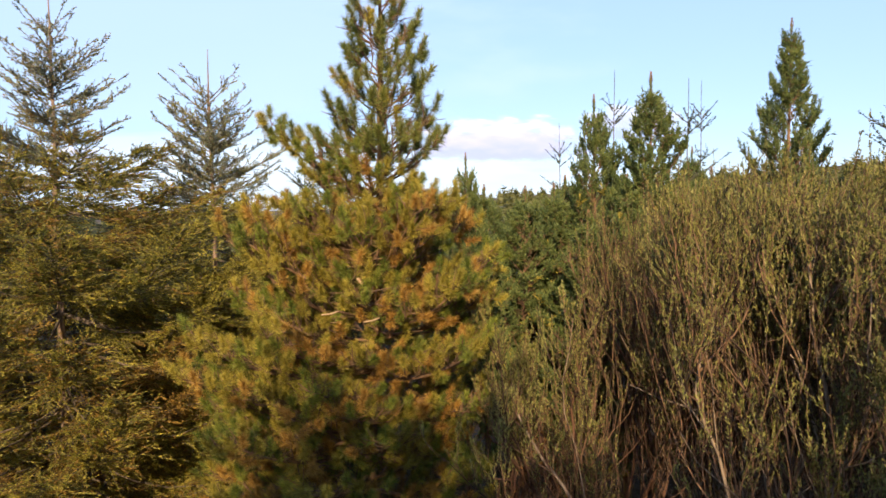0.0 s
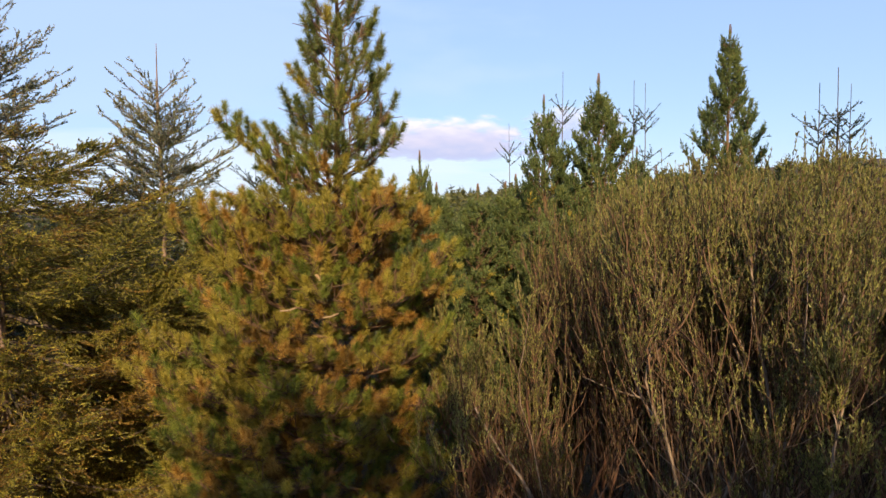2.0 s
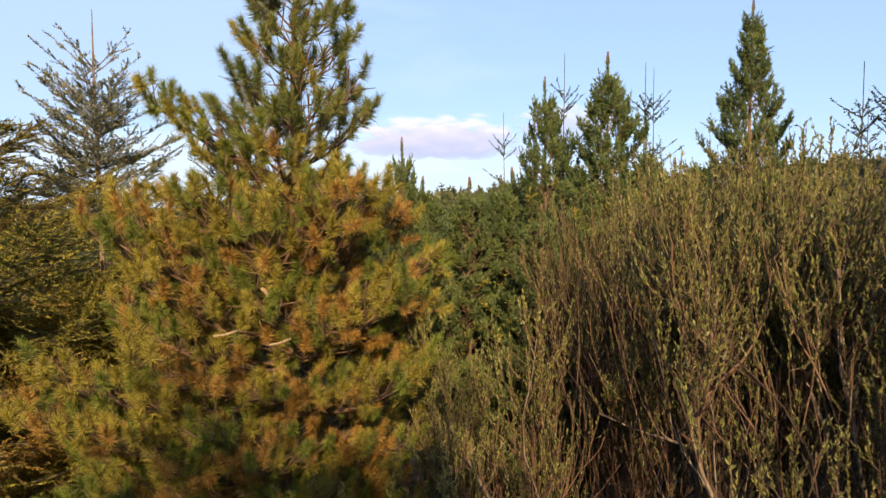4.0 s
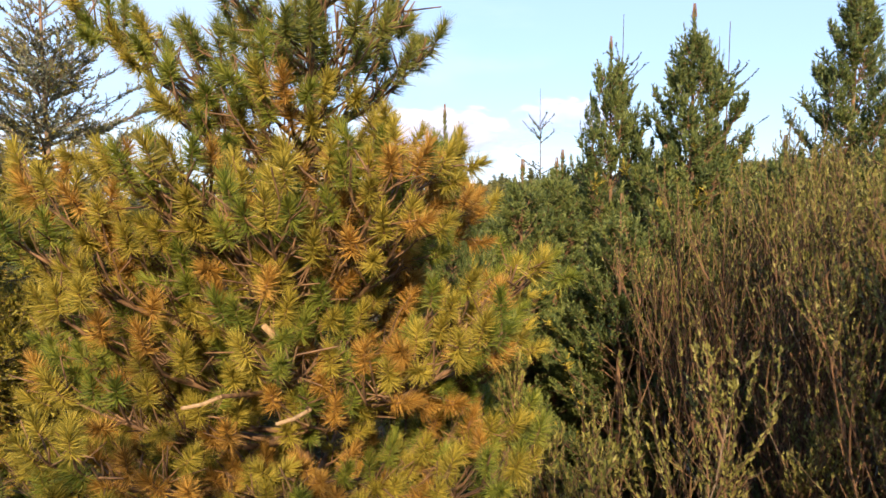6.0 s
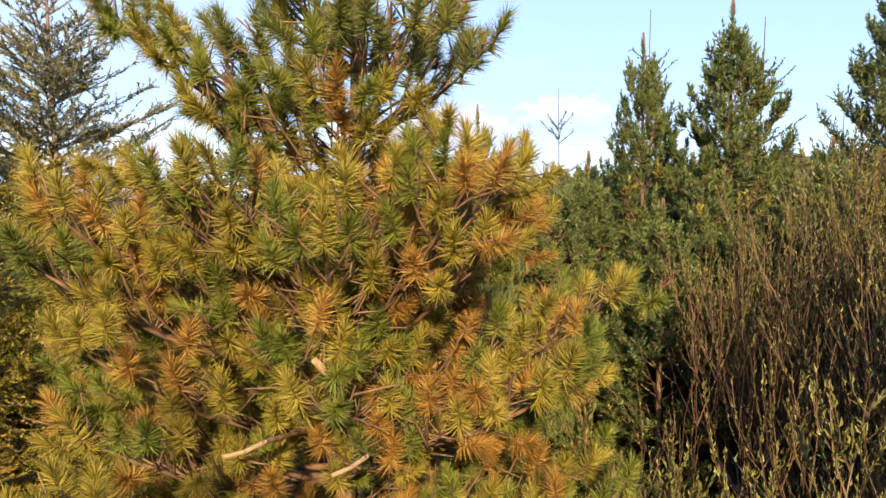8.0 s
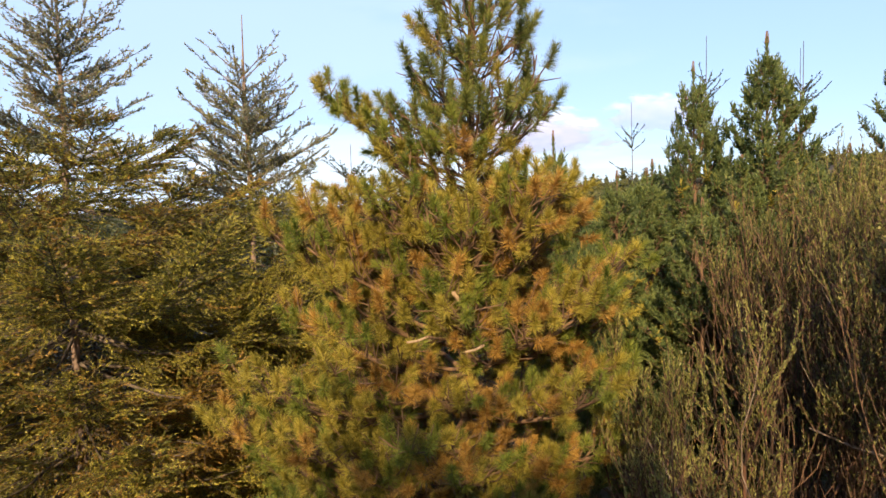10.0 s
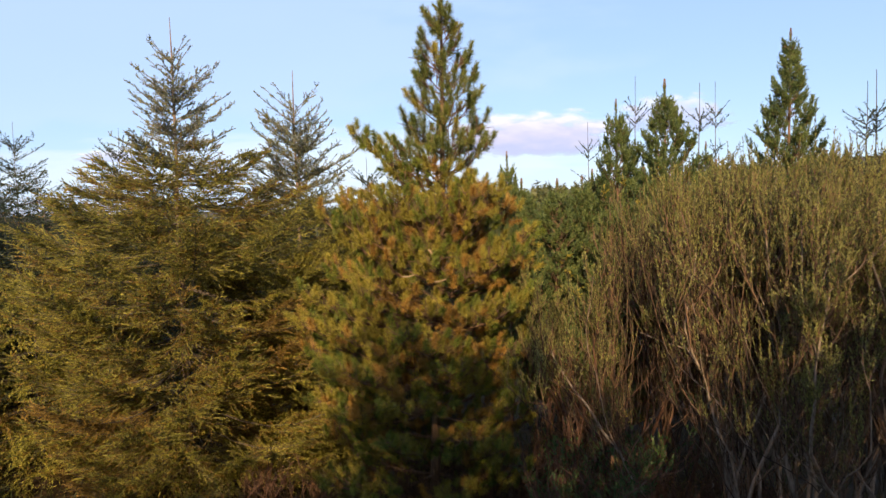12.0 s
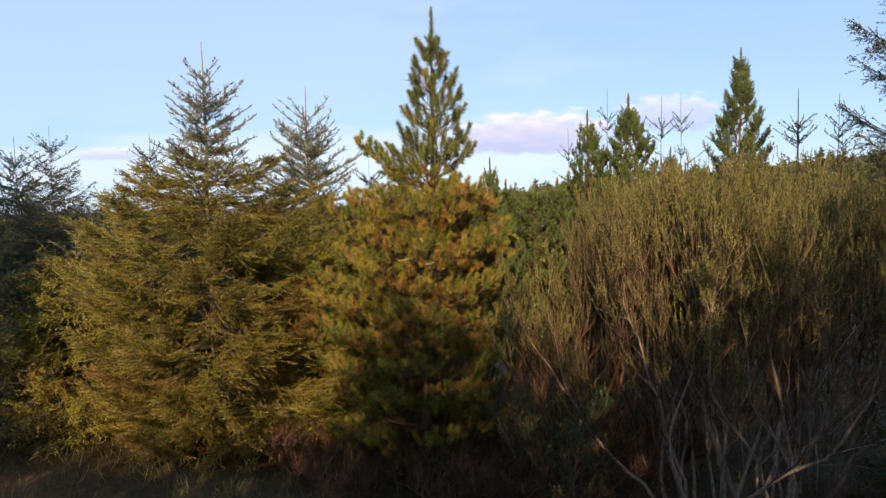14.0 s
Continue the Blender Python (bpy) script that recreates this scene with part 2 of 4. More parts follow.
def leaves(geo, base, way, size, wide, rng, slot=0):
    """Small folded leaves: each a pair of triangles along its midrib, with the tip bent."""
    count = len(base)
    a, b = across(way, rng)
    size = np.broadcast_to(size, (count,))[:, None] * rng.uniform(0.6, 1.3, (count, 1))
    mid = base + way * size * 0.45 + b * size * 0.06
    tip = base + way * size - b * size * 0.10
    left, right = mid + a * size * wide + b * size * 0.1, mid - a * size * wide + b * size * 0.1
    v = np.stack([base, left, tip, right], 1).reshape(-1, 3)
    i = np.arange(count)[:, None] * 4
    tris = np.concatenate([i + np.array([0, 1, 2]), i + np.array([0, 2, 3])])
    geo.add(v, tris, np.concatenate([np.broadcast_to(slot, (count,))] * 2))


def profile(stops, z):
    return float(np.interp(z, [s[0] for s in stops], [s[1] for s in stops]))


def ground_height(x, y):
    """Nearly level among the trees; beyond them the moor climbs, most of all to the east."""
    x, y = np.asarray(x, float), np.asarray(y, float)
    d = np.maximum(np.hypot(x, y) - 16.0, 0.0)
    az = np.degrees(np.arctan2(x, np.maximum(y, 0.01)))
    rise = np.interp(az, [-40, -12, 4, 14, 26, 40], [-0.004, -0.002, 0.034, 0.044, 0.066, 0.078])
    rise = np.where(y < 0, 0.0, rise)
    near = 0.06 * np.sin(x * 0.9 + 1) * np.cos(y * 0.7) + 0.04 * np.sin(x * 2.3 + y * 1.7)
    far = rise * np.minimum(d, 220.0) + np.where(d > 5, 0.25 * np.sin(x * 0.21) * np.cos(y * 0.17) + 0.15 * np.sin(x * 0.6 + y * 0.5), 0)
    return near + far


# ---- trees ----
def pine_tree(name, label, at, height, stops, whorls, seed, turn=0.0, steep=0.0, mix_low=(0.4, 0.4, 0.2), mix_high=(0.8, 0.15, 0.05),
              split=4.1, per=60, rich=1.0, wide=0.0048, slim=0.12):
    """Young green pine that stands further off: a tapered trunk with whorls of up-curved limbs that end in brushes of needles."""
    rng = np.random.default_rng(seed)
    root = new(name)
    root.location = (at[0], at[1], float(ground_height(*at)))
    tagged(root, label, "tree")
    n = 14
    tz = np.linspace(-0.1, height, n)
    wob = np.cumsum(rng.normal(0, 0.012, (n, 2)), axis=0)
    trunk = np.column_stack([wob, tz])
    g = Geo()
    tubes(g, trunk[None], (0.004 + 0.048 * (height / 6.3) * (1 - np.linspace(0, 1, n)) ** 0.8)[None], 10)
    part("trunk", g, [PINE_BARK], root, smooth=True)
    centre = lambda z: np.array([np.interp(z, tz, trunk[:, 0]), np.interp(z, tz, trunk[:, 1]), z])
    wood_all, leaf_all = Geo(), Geo()
    mats = [PINE_DEEP, PINE_YELLOW, PINE_ORANGE]

    def limb(z0, az, reach, rise):
        wood, leaf = Geo(), Geo()
        m = 8
        s = np.linspace(0, 1, m)
        out = np.array([math.cos(az), math.sin(az), 0.0])
        side = np.array([-out[1], out[0], 0.0])
        curve = rng.uniform(0.08, 0.26) * reach
        sway = rng.normal(0, 0.09) * reach
        line = centre(z0) + np.outer(s * reach, out) + np.outer(sway * s * s, side)
        line[:, 2] += rise * reach * s + curve * s ** 2.2
        tubes(wood, line[None], ((0.005 + (0.010 if z0 > 4.0 else 0.006) * min(reach, 1.3)) * (1 - 0.75 * s))[None], 6)
        # side shoots, each ending in a cluster of brushes
        base, way, length, owner = [], [], [], []
        k = max(4, int((5 + 19.0 * reach) * rich * (0.5 if math.sin(az) > 0.45 else 1.0)))
        lines, rad = [], []

        def brush(p, w, ln, q):
            base.append(p), way.append(unit(w)), length.append(ln), owner.append(q)

        for q in range(k):
            f = rng.uniform(0.12, 1.0) ** 0.7 if q else 1.0
            p = np.array([np.interp(f, s, line[:, c]) for c in range(3)])
            i = min(int(f * (m - 1)), m - 2)
            d = unit(line[i + 1] - line[i])
            bend = rng.choice([-1, 1]) * rng.uniform(0.4, 1.5) if q else 0.0
            d = unit(d + side * bend + np.array([0, 0, rng.uniform(-0.2, 0.6)]))
            ln = rng.uniform(0.06, 0.14) + (1 - f) * reach * rng.uniform(0.2, 0.6)
            end = p + d * ln + np.array([0, 0, 0.12 * ln])
            mid = (p + end) / 2 - np.array([0, 0, 0.05 * ln])
            lines.append([p, mid, end])
            rad.append([0.005, 0.004, 0.003])
            tip = unit(end - mid)
            up = np.array([0, 0, 1.0])
            brush(end - tip * 0.04, tip * 0.6 + up, rng.uniform(0.11, 0.17), q)
            for _ in range(rng.integers(1, 4)):
                brush(end - tip * rng.uniform(0.02, 0.08), tip * 0.6 + rng.normal(0, 0.45, 3) + up * 0.8, rng.uniform(0.07, 0.13), q)
            for _ in range(int(ln / 0.11)):
                brush(p + (end - p) * rng.uniform(0.25, 0.9), tip * 0.6 + rng.normal(0, 0.7, 3) + up * 0.3, rng.uniform(0.04, 0.08), q)
        tubes(wood, np.array(lines), np.array(rad), 4)
        base, way, length, owner = np.array(base), np.array(way), np.array(length), np.array(owner)
        mixture = mix_low if z0 < split - 0.35 else mix_high
        # the brushes of one shoot mostly share their tint
        slot = np.where(rng.random(len(base)) < 0.7, rng.choice(3, k, p=mixture)[owner], rng.choice(3, len(base), p=mixture))
        needles(leaf, base - way * 0.03, way, length + 0.03, per, 0.052, wide, rng, slot, (62, 22))
        return wood, leaf

    def keep(wood, leaf):
        for src, dst in ((wood, wood_all), (leaf, leaf_all)):
            for v, t, q in zip(src.v, src.t, src.m):
                dst.add(v, t - t.min(), q)

    for z0, many in whorls:
        a0 = rng.uniform(0, 6.28)
        for q in range(many):
            z = z0 + rng.normal(0, 0.04)
            rise = steep + (0.10 if z < split - 0.2 else 0.18) + 0.9 * max(0.0, (z / height - 0.55)) + rng.normal(0, 0.08)
            r = profile(stops, z)
            for _ in range(3):
                r = 0.5 * r + 0.5 * profile(stops, z + (rise + 0.2) * r)
            keep(*limb(z, a0 + q * 6.283 / many + rng.normal(0, 0.22) + turn, max(r * rng.uniform(0.82, 1.06) - slim, 0.08), rise))
    # the leading shoot and its crown of candles
    wood, leaf = Geo(), Geo()
    top = centre(height)
    ring = [(math.cos(a), math.sin(a)) for a in (0.3, 1.3, 2.4, 3.4, 4.5, 5.5)]
    base = np.array([top - (0, 0, 0.46)] + [top - (0.02 * c, 0.02 * d, 0.13) for c, d in ring[::2]] + [top - (0, 0, 0.50)] * 6)
    way = unit(np.array([[0, 0, 1.0]] + [[0.08 * c, 0.08 * d, 1.0] for c, d in ring[::2]] + [[c * 0.8, d * 0.8, 1.0] for c, d in ring]))
    length = np.array([0.38] + [0.13] * 3 + [0.11] * 6)
    tubes(wood, np.stack([base, base + way * length[:, None]], 1), np.tile([0.007, 0.004], (len(base), 1)), 5)
    needles(leaf, base[:1], way[:1], length[:1], per * 8, 0.06, wide, rng, 0, (60, 25))
    needles(leaf, base[4:], way[4:], length[4:], per, 0.045, wide, rng, 0, (55, 20))
    keep(wood, leaf)
    part("limbwork", wood_all, [PINE_BARK], root, kind="stuff", smooth=True)
    part("crown", leaf_all, mats, root, kind="stuff")
    return root


def grown_pine(name, label, at, height, envelope, whorls, strays, seed, lean=(0.0, 0.0), split=4.08):
    """Young pine that stands near: whorls of up-curved limbs, each limb with shoots that end in thick round brushes of
    needles standing clear of each other. Every limb is a part of its own with its needles under it."""
    rng = np.random.default_rng(seed)
    root = new(name)
    root.location = (at[0], at[1], float(ground_height(*at)))
    tagged(root, label, "tree")
    n = 14
    tz = np.linspace(-0.1, height - 0.1, n)
    trunk = np.column_stack([np.cumsum(rng.normal(0, 0.012, (n, 2)), axis=0) + np.outer(tz / height, lean), tz])
    g = Geo()
    tubes(g, trunk[None], (0.008 + 0.058 * (1 - np.linspace(0, 1, n)) ** 0.9)[None], 10)
    part("trunk", g, [PINE_BARK], root, smooth=True)
    centre = lambda z: np.array([np.interp(z, tz, trunk[:, 0]), np.interp(z, tz, trunk[:, 1]), z])
    mats = [PINE_GREEN, PINE_YELLOW, PINE_ORANGE, PINE_CROWN]
    up = np.array([0, 0, 1.0])
    taken = collections.defaultdict(list)

    def room(p, gap):
        """True, and the place is taken, where no other brush stands within the gap."""
        k = np.floor(p / 0.16).astype(int)
        for dx, dy, dz in itertools.product((-1, 0, 1), repeat=3):
            for q in taken[(k[0] + dx, k[1] + dy, k[2] + dz)]:
                if abs(q[0] - p[0]) < gap and abs(q[1] - p[1]) < gap and np.linalg.norm(q - p) < gap:
                    return False
        taken[tuple(k)].append(p)
        return True

    def limb(z0, az, reach, rise):
        wood, leaf = Geo(), Geo()
        crown = z0 > split - 0.02
        m = 8
        s = np.linspace(0, 1, m)
        out = np.array([math.cos(az), math.sin(az), 0.0])
        side = np.array([-out[1], out[0], 0.0])
        line = centre(z0) + np.outer(s * reach, out) + np.outer(rng.normal(0, 0.10) * reach * s * s, side)
        line[:, 2] += reach * (rise * s + rng.uniform(0.10, 0.24) * s ** 2.4 - 0.05 * np.sin(s * 3.14))
        tubes(wood, line[None], ((0.006 + 0.011 * min(reach, 1.4)) * (1 - 0.72 * s))[None], 6)
        lines, rad, base, way, length, tint = [], [], [], [], [], []
        if crown:
            mixture = (0.93, 0.06, 0.01)
        elif z0 > 3.55:
            mixture = (0.38, 0.47, 0.15)
        elif z0 > 2.1:
            mixture = (0.26, 0.51, 0.23) if math.cos(az) < -0.2 else (0.36, 0.38, 0.26)
        else:
            mixture = (0.36, 0.42, 0.22)

        def brush(end, w, ln, t, gap):
            w = unit(w)
            if room(end - w * ln * 0.4, gap):
                base.append(end - w * ln), way.append(w), length.append(ln), tint.append(t)

        spacing = 0.085 if crown else 0.046
        k = max(3, int(reach * 0.8 / spacing))
        for q in range(k + 1):
            f = 1.0 if q == k else 0.22 + 0.76 * (q + rng.uniform(-0.4, 0.4)) / k
            p = np.array([np.interp(f, s, line[:, c]) for c in range(3)])
            i = min(int(f * (m - 1)), m - 2)
            d = unit(line[i + 1] - line[i])
            t = rng.choice(3, p=mixture)
            if q == k:
                for e in range(4):
                    w = d * 0.9 + up * 0.6 + rng.normal(0, 0.35, 3) * (e > 0)
                    brush(line[-1] + unit(w) * rng.uniform(0.06, 0.12), w, rng.uniform(0.11, 0.15), t, 0.06)
                continue
            hand = (1 if q % 2 else -1) * rng.uniform(0.55, 1.15)
            ln = min((1 - f) * reach * rng.uniform(0.35, 0.65) + rng.uniform(0.08, 0.16), 0.55)
            w = unit(d + side * hand + up * rng.uniform(0.0, 0.45))
            mid = p + w * ln * 0.55
            end = mid + unit(w + up * rng.uniform(0.3, 1.0)) * ln * 0.45
            lines.append([p, mid, end])
            rad.append([0.0055, 0.0045, 0.0035])
            tip = unit(end - mid)
            brush(end + tip * 0.05, tip + up * (0.9 if crown else 0.45), rng.uniform(0.13, 0.19) if crown else rng.uniform(0.08, 0.12), t, 0.14 if crown else 0.105)
            for e in range(rng.integers(2, 5) if ln > 0.2 else rng.integers(1, 3)):
                own = t if rng.random() < 0.6 else rng.choice(3, p=mixture)
                b0 = p + (mid - p) * rng.uniform(0.3, 1.0) if rng.random() < 0.5 else mid + (end - mid) * rng.uniform(0, 0.9)
                w2 = unit(w * 0.7 + rng.normal(0, 0.6, 3) + up * rng.uniform(0.1, 0.9))
                if w2[2] < -0.15:
                    w2[2] *= -0.4
                e2 = b0 + w2 * rng.uniform(0.09, 0.17)
                lines.append([b0, (b0 + e2) / 2, e2])
                rad.append([0.004, 0.0035, 0.0025])
                brush(e2 + w2 * 0.03, w2 + up * (0.8 if crown else 0.3), rng.uniform(0.09, 0.14) if crown else rng.uniform(0.07, 0.11), own, 0.14 if crown else 0.105)
        tubes(wood, np.array(lines), np.array(rad), 4)
        if base:
            base, way, length, tint = np.array(base), np.array(way), np.array(length), np.array(tint)
            tubes(wood, np.stack([base, base + way * length[:, None]], 1), np.tile([0.005, 0.002], (len(base), 1)), 3)
            slot = np.where(tint == 0, 3, tint) if crown else tint
            needles(leaf, base, way, length, 340 if crown else 290, 0.070 if crown else 0.064, 0.0040, rng, slot, (94, 28) if crown else (104, 20))
            b = part("branch", wood, [PINE_BARK], root, smooth=True)
            part("foliage", leaf, mats, b, kind="stuff")

    for z0, many, rise in whorls:
        a0 = rng.uniform(0, 6.28)
        for q in range(many):
            z = z0 + rng.normal(0, 0.05)
            az = a0 + q * 6.283 / many + rng.normal(0, 0.2)
            tilt = rise + rng.normal(0, 0.07)
            # the body is broader on its weather side
            lop = 1.0 - 0.11 * math.cos(az) if z < split - 0.1 else 1.0
            r = 0.8
            for _ in range(12):
                r = 0.5 * r + 0.5 * profile(envelope, z + (tilt + 0.16) * r)
            r = r * lop * (rng.uniform(0.86, 1.04) if z > split else rng.choice([0.70, 0.92, 1.05]) + rng.uniform(-0.06, 0.04)) - 0.13
            if 2.0 < z < 3.1 and math.sin(az) < -0.8:
                r *= 0.8
            limb(z, az, max(r, 0.07), tilt)
    for z0, az, reach, rise in strays:
        limb(z0, az, reach, rise)
    # the leading shoot with the candles at its foot and tip
    wood, leaf = Geo(), Geo()
    top = centre(height - 0.1) + up * 0.1
    ring = np.array([(math.cos(a), math.sin(a), 0.0) for a in (0.3, 1.3, 2.4, 3.4, 4.5, 5.5)])
    base = np.concatenate([[top - up * 0.46], np.tile(top - up * 0.10, (3, 1)), np.tile(top - up * 0.5, (6, 1))])
    way = unit(np.concatenate([[up], ring[::2] * 0.12 + up, ring * 0.75 + up]))
    length = np.array([0.40] + [0.12] * 3 + [0.15] * 6)
    tubes(wood, np.stack([base, base + way * length[:, None]], 1), np.tile([0.009, 0.005], (len(base), 1)), 5)
    needles(leaf, base[:1], way[:1], length[:1], 760, 0.062, 0.0045, rng, 3, (72, 38))
    needles(leaf, base[4:], way[4:], length[4:], 150, 0.05, 0.0042, rng, 3, (60, 20))
    b = part("leading_shoot", wood, [PINE_BARK], root, smooth=True)
    part("foliage", leaf, mats, b, kind="stuff")
    return root


def spruce_tree(name, label, at, height, stops, seed, step=0.15, many=5, single=False, rich=1.0, dense=180, rust=0.3,
                bare=0.72, dimmed=False, low=0.35, up=0.0, wide=0.0085, leader=0.36, cross=False, subs=3, size=0.032, skew=0.0):
    """Sitka spruce: a straight trunk, tiers of limbs that droop below and rise above, flat sprays of twigs.
    bare: the share of the height above which the limbs are thin and spiky."""
    rng = np.random.default_rng(seed)
    root = new(name)
    root.location = (at[0], at[1], float(ground_height(*at)))
    tagged(root, label, "tree")
    n = 12
    tz = np.linspace(-0.1, height, n)
    trunk = np.column_stack([np.cumsum(rng.normal(0, 0.008, (n, 2)), axis=0), tz])
    g = Geo()
    tubes(g, trunk[None], (0.004 + 0.05 * (height / 6.3) * (1 - np.linspace(0, 1, n)) ** (0.8 if single else 1.5))[None], 9)
    part("trunk", g, [SPRUCE_BARK if single else SPRUCE_GREY], root, smooth=True)
    wood_all, leaf_all = Geo(), Geo()
    # some trees take the needles whose colour is darkened to stand for shade
    mats = [SPRUCE_DIMMED if dimmed else SPRUCE_GREEN, SPRUCE_RUST, SPRUCE_DIMMED if dimmed else SPRUCE_BLUE]
    z = low
    crossed = False
    while z < height - leader:
        t = z / height
        tier = many if t < bare else (4 if t > 0.84 else max(4, min(many - 1, 7)))
        a0 = rng.uniform(0, 6.28)
        for q in range(tier):
            wood, leaf = Geo(), Geo()
            az = a0 + q * 6.283 / tier + rng.normal(0, 0.2)
            zz = z + rng.normal(0, 0.05)
            reach = max(profile(stops, zz) * rng.uniform(0.86 if single and t < bare else 0.72, 1.1) * (1 + skew * math.cos(az) * (t < bare)), 0.06)
            rise = np.interp(t, [0, 0.3, 0.6, 0.8, 1.0], [-0.12, -0.05, 0.12, 0.5 + up, 0.9 + up]) + rng.normal(0, 0.06)
            tip_up = np.interp(t, [0, 0.45, 0.6, 0.75, 1], [0.16, 0.18, 0.06, 0.04, 0.0] if single else [0.16, 0.18, 0.2, 0.04, 0.0])
            m = 7
            s = np.linspace(0, 1, m)
            out = np.array([math.cos(az), math.sin(az), 0.0])
            side = np.array([-out[1], out[0], 0.0])
            start = np.array([np.interp(zz, tz, trunk[:, 0]), np.interp(zz, tz, trunk[:, 1]), zz])
            line = start + np.outer(s * reach, out) + np.outer(rng.normal(0, 0.06) * reach * s * s, side)
            line[:, 2] += reach * (rise * s - (0.02 if t > bare else 0.10) * np.sin(s * 3.14) + tip_up * s ** 3)
            tubes(wood, line[None], ((0.004 + 0.006 * reach) * (1 - 0.8 * s))[None], 5)
            thin = t > bare
            gap = ((0.072 if single else 0.056) if thin else 0.055) / rich
            k = int(reach * 0.85 / gap * (0.45 if single and math.sin(az) > 0.6 else 1.0) * (0.5 if t > 0.84 else 1.0)) * 2 + 2
            f = np.sort(0.06 + 0.92 * rng.uniform(0, 1, k) ** 1.35 if thin else 0.14 + 0.86 * rng.uniform(0, 1, k) ** 0.75 if single else rng.uniform(0.2, 1.0, k))
            f[-1] = 0.98
            p = np.stack([np.interp(f, s, line[:, c]) for c in range(3)], 1)
            along = unit(np.stack([np.interp(np.minimum(f + 0.06, 1), s, line[:, c]) - np.interp(f - 0.06, s, line[:, c]) for c in range(3)], 1))
            sgn = np.where(np.arange(k) % 2, 1.0, -1.0)[:, None]
            spread = rng.uniform(0.5, 1.1, (k, 1))
            drop = rng.normal(0.05 if thin else -0.16 if single else -0.22, 0.14 if single else 0.2, (k, 1))
            d = unit(along + side * sgn * spread + np.array([0, 0, 1.0]) * drop)
            d[-1] = along[-1]
            ln = np.clip((1 - f) * reach * 0.55 + (0.15 if single and not thin else 0.08), 0.06, 0.5) * rng.uniform(0.6, 1.15, k)
            if thin:
                ln *= 0.62
            if t > 0.84:
                ln *= 0.6
            p2, d2, l2 = [p], [d], [ln]
            if subs:
                # twigs on the twigs
                for _ in range(min(2, subs) if thin else subs):
                    u = rng.uniform(0.2, 0.9, (k, 1))
                    w = unit(d + rng.normal(0, 0.5, (k, 3)) * ((1, 1, 0.5) if single else (1, 1, 1)) + np.array([0, 0, 0.15 if thin else -0.12 if single else -0.4]) + along * (0.4 if single and not thin else 0.0))
                    p2.append(p + d * ln[:, None] * u), d2.append(w), l2.append(ln * rng.uniform(0.3, 0.65, k) + 0.05)
            p, d, ln = np.concatenate(p2), np.concatenate(d2), np.concatenate(l2)
            end = p + d * ln[:, None] + np.column_stack([np.zeros((len(p), 2)), 0.06 * ln])
            first = len(p) if single else k
            tubes(wood, np.stack([p, end], 1)[:first], np.tile([0.003, 0.0012], (first, 1)), 3)
            rusty = rust * (1.7 if t < 0.38 else 0.45)
            slot = np.where(rng.random(len(p)) < rusty * (2.4 if rng.random() < 0.3 else 0.4), 1, 0)
            if thin:
                slot = np.where(rng.random(len(p)) < 0.8, 2, slot)
            for lo, hi in ((0, 0.14), (0.14, 0.24), (0.24, 9)):
                pick = (ln >= lo) & (ln < hi)
                if pick.any():
                    per = max(5, int(dense * float(ln[pick].mean()) * (1.2 if thin else 1.0)))
                    needles(leaf, p[pick], unit(end - p)[pick], ln[pick], per, 0.026 if thin else size, wide * (1.05 if thin else 1.0), rng, slot[pick], (66, 35) if thin else (52, 24))
            inner = np.stack([line[:-1]], 0)[0]
            seg = line[1:] - line[:-1]
            needles(leaf, inner, unit(seg), np.linalg.norm(seg, axis=1), max(6, int(dense * 1.6 * reach / 6)), 0.028, wide, rng, 2 if thin else 0, (65, 40))
            if single:
                b = part("branch", wood, [SPRUCE_BARK if thin else SPRUCE_GREY], root, smooth=True)
                part("foliage", leaf, mats, b, kind="stuff")
            else:
                for src, dst in ((wood, wood_all), (leaf, leaf_all)):
                    for v, tt, mm in zip(src.v, src.t, src.m):
                        dst.add(v, tt - tt.min(), mm)
        z += step * ((0.75 if single and t > 0.58 else 1.0) if t < bare else (0.72 if t < 0.84 else 0.6) if step > 0.3 and single else 0.7 if single else 1.1) * rng.uniform(0.8, 1.2)
        if cross and z >= height - leader and not crossed:
            # one last whorl under the bare leader
            z, crossed = height - leader - 1e-6, True
    if not single:
        part("limbwork", wood_all, [SPRUCE_BARK if single else SPRUCE_GREY], root, kind="stuff", smooth=True)
        part("crown", leaf_all, mats, root, kind="stuff")
    return root


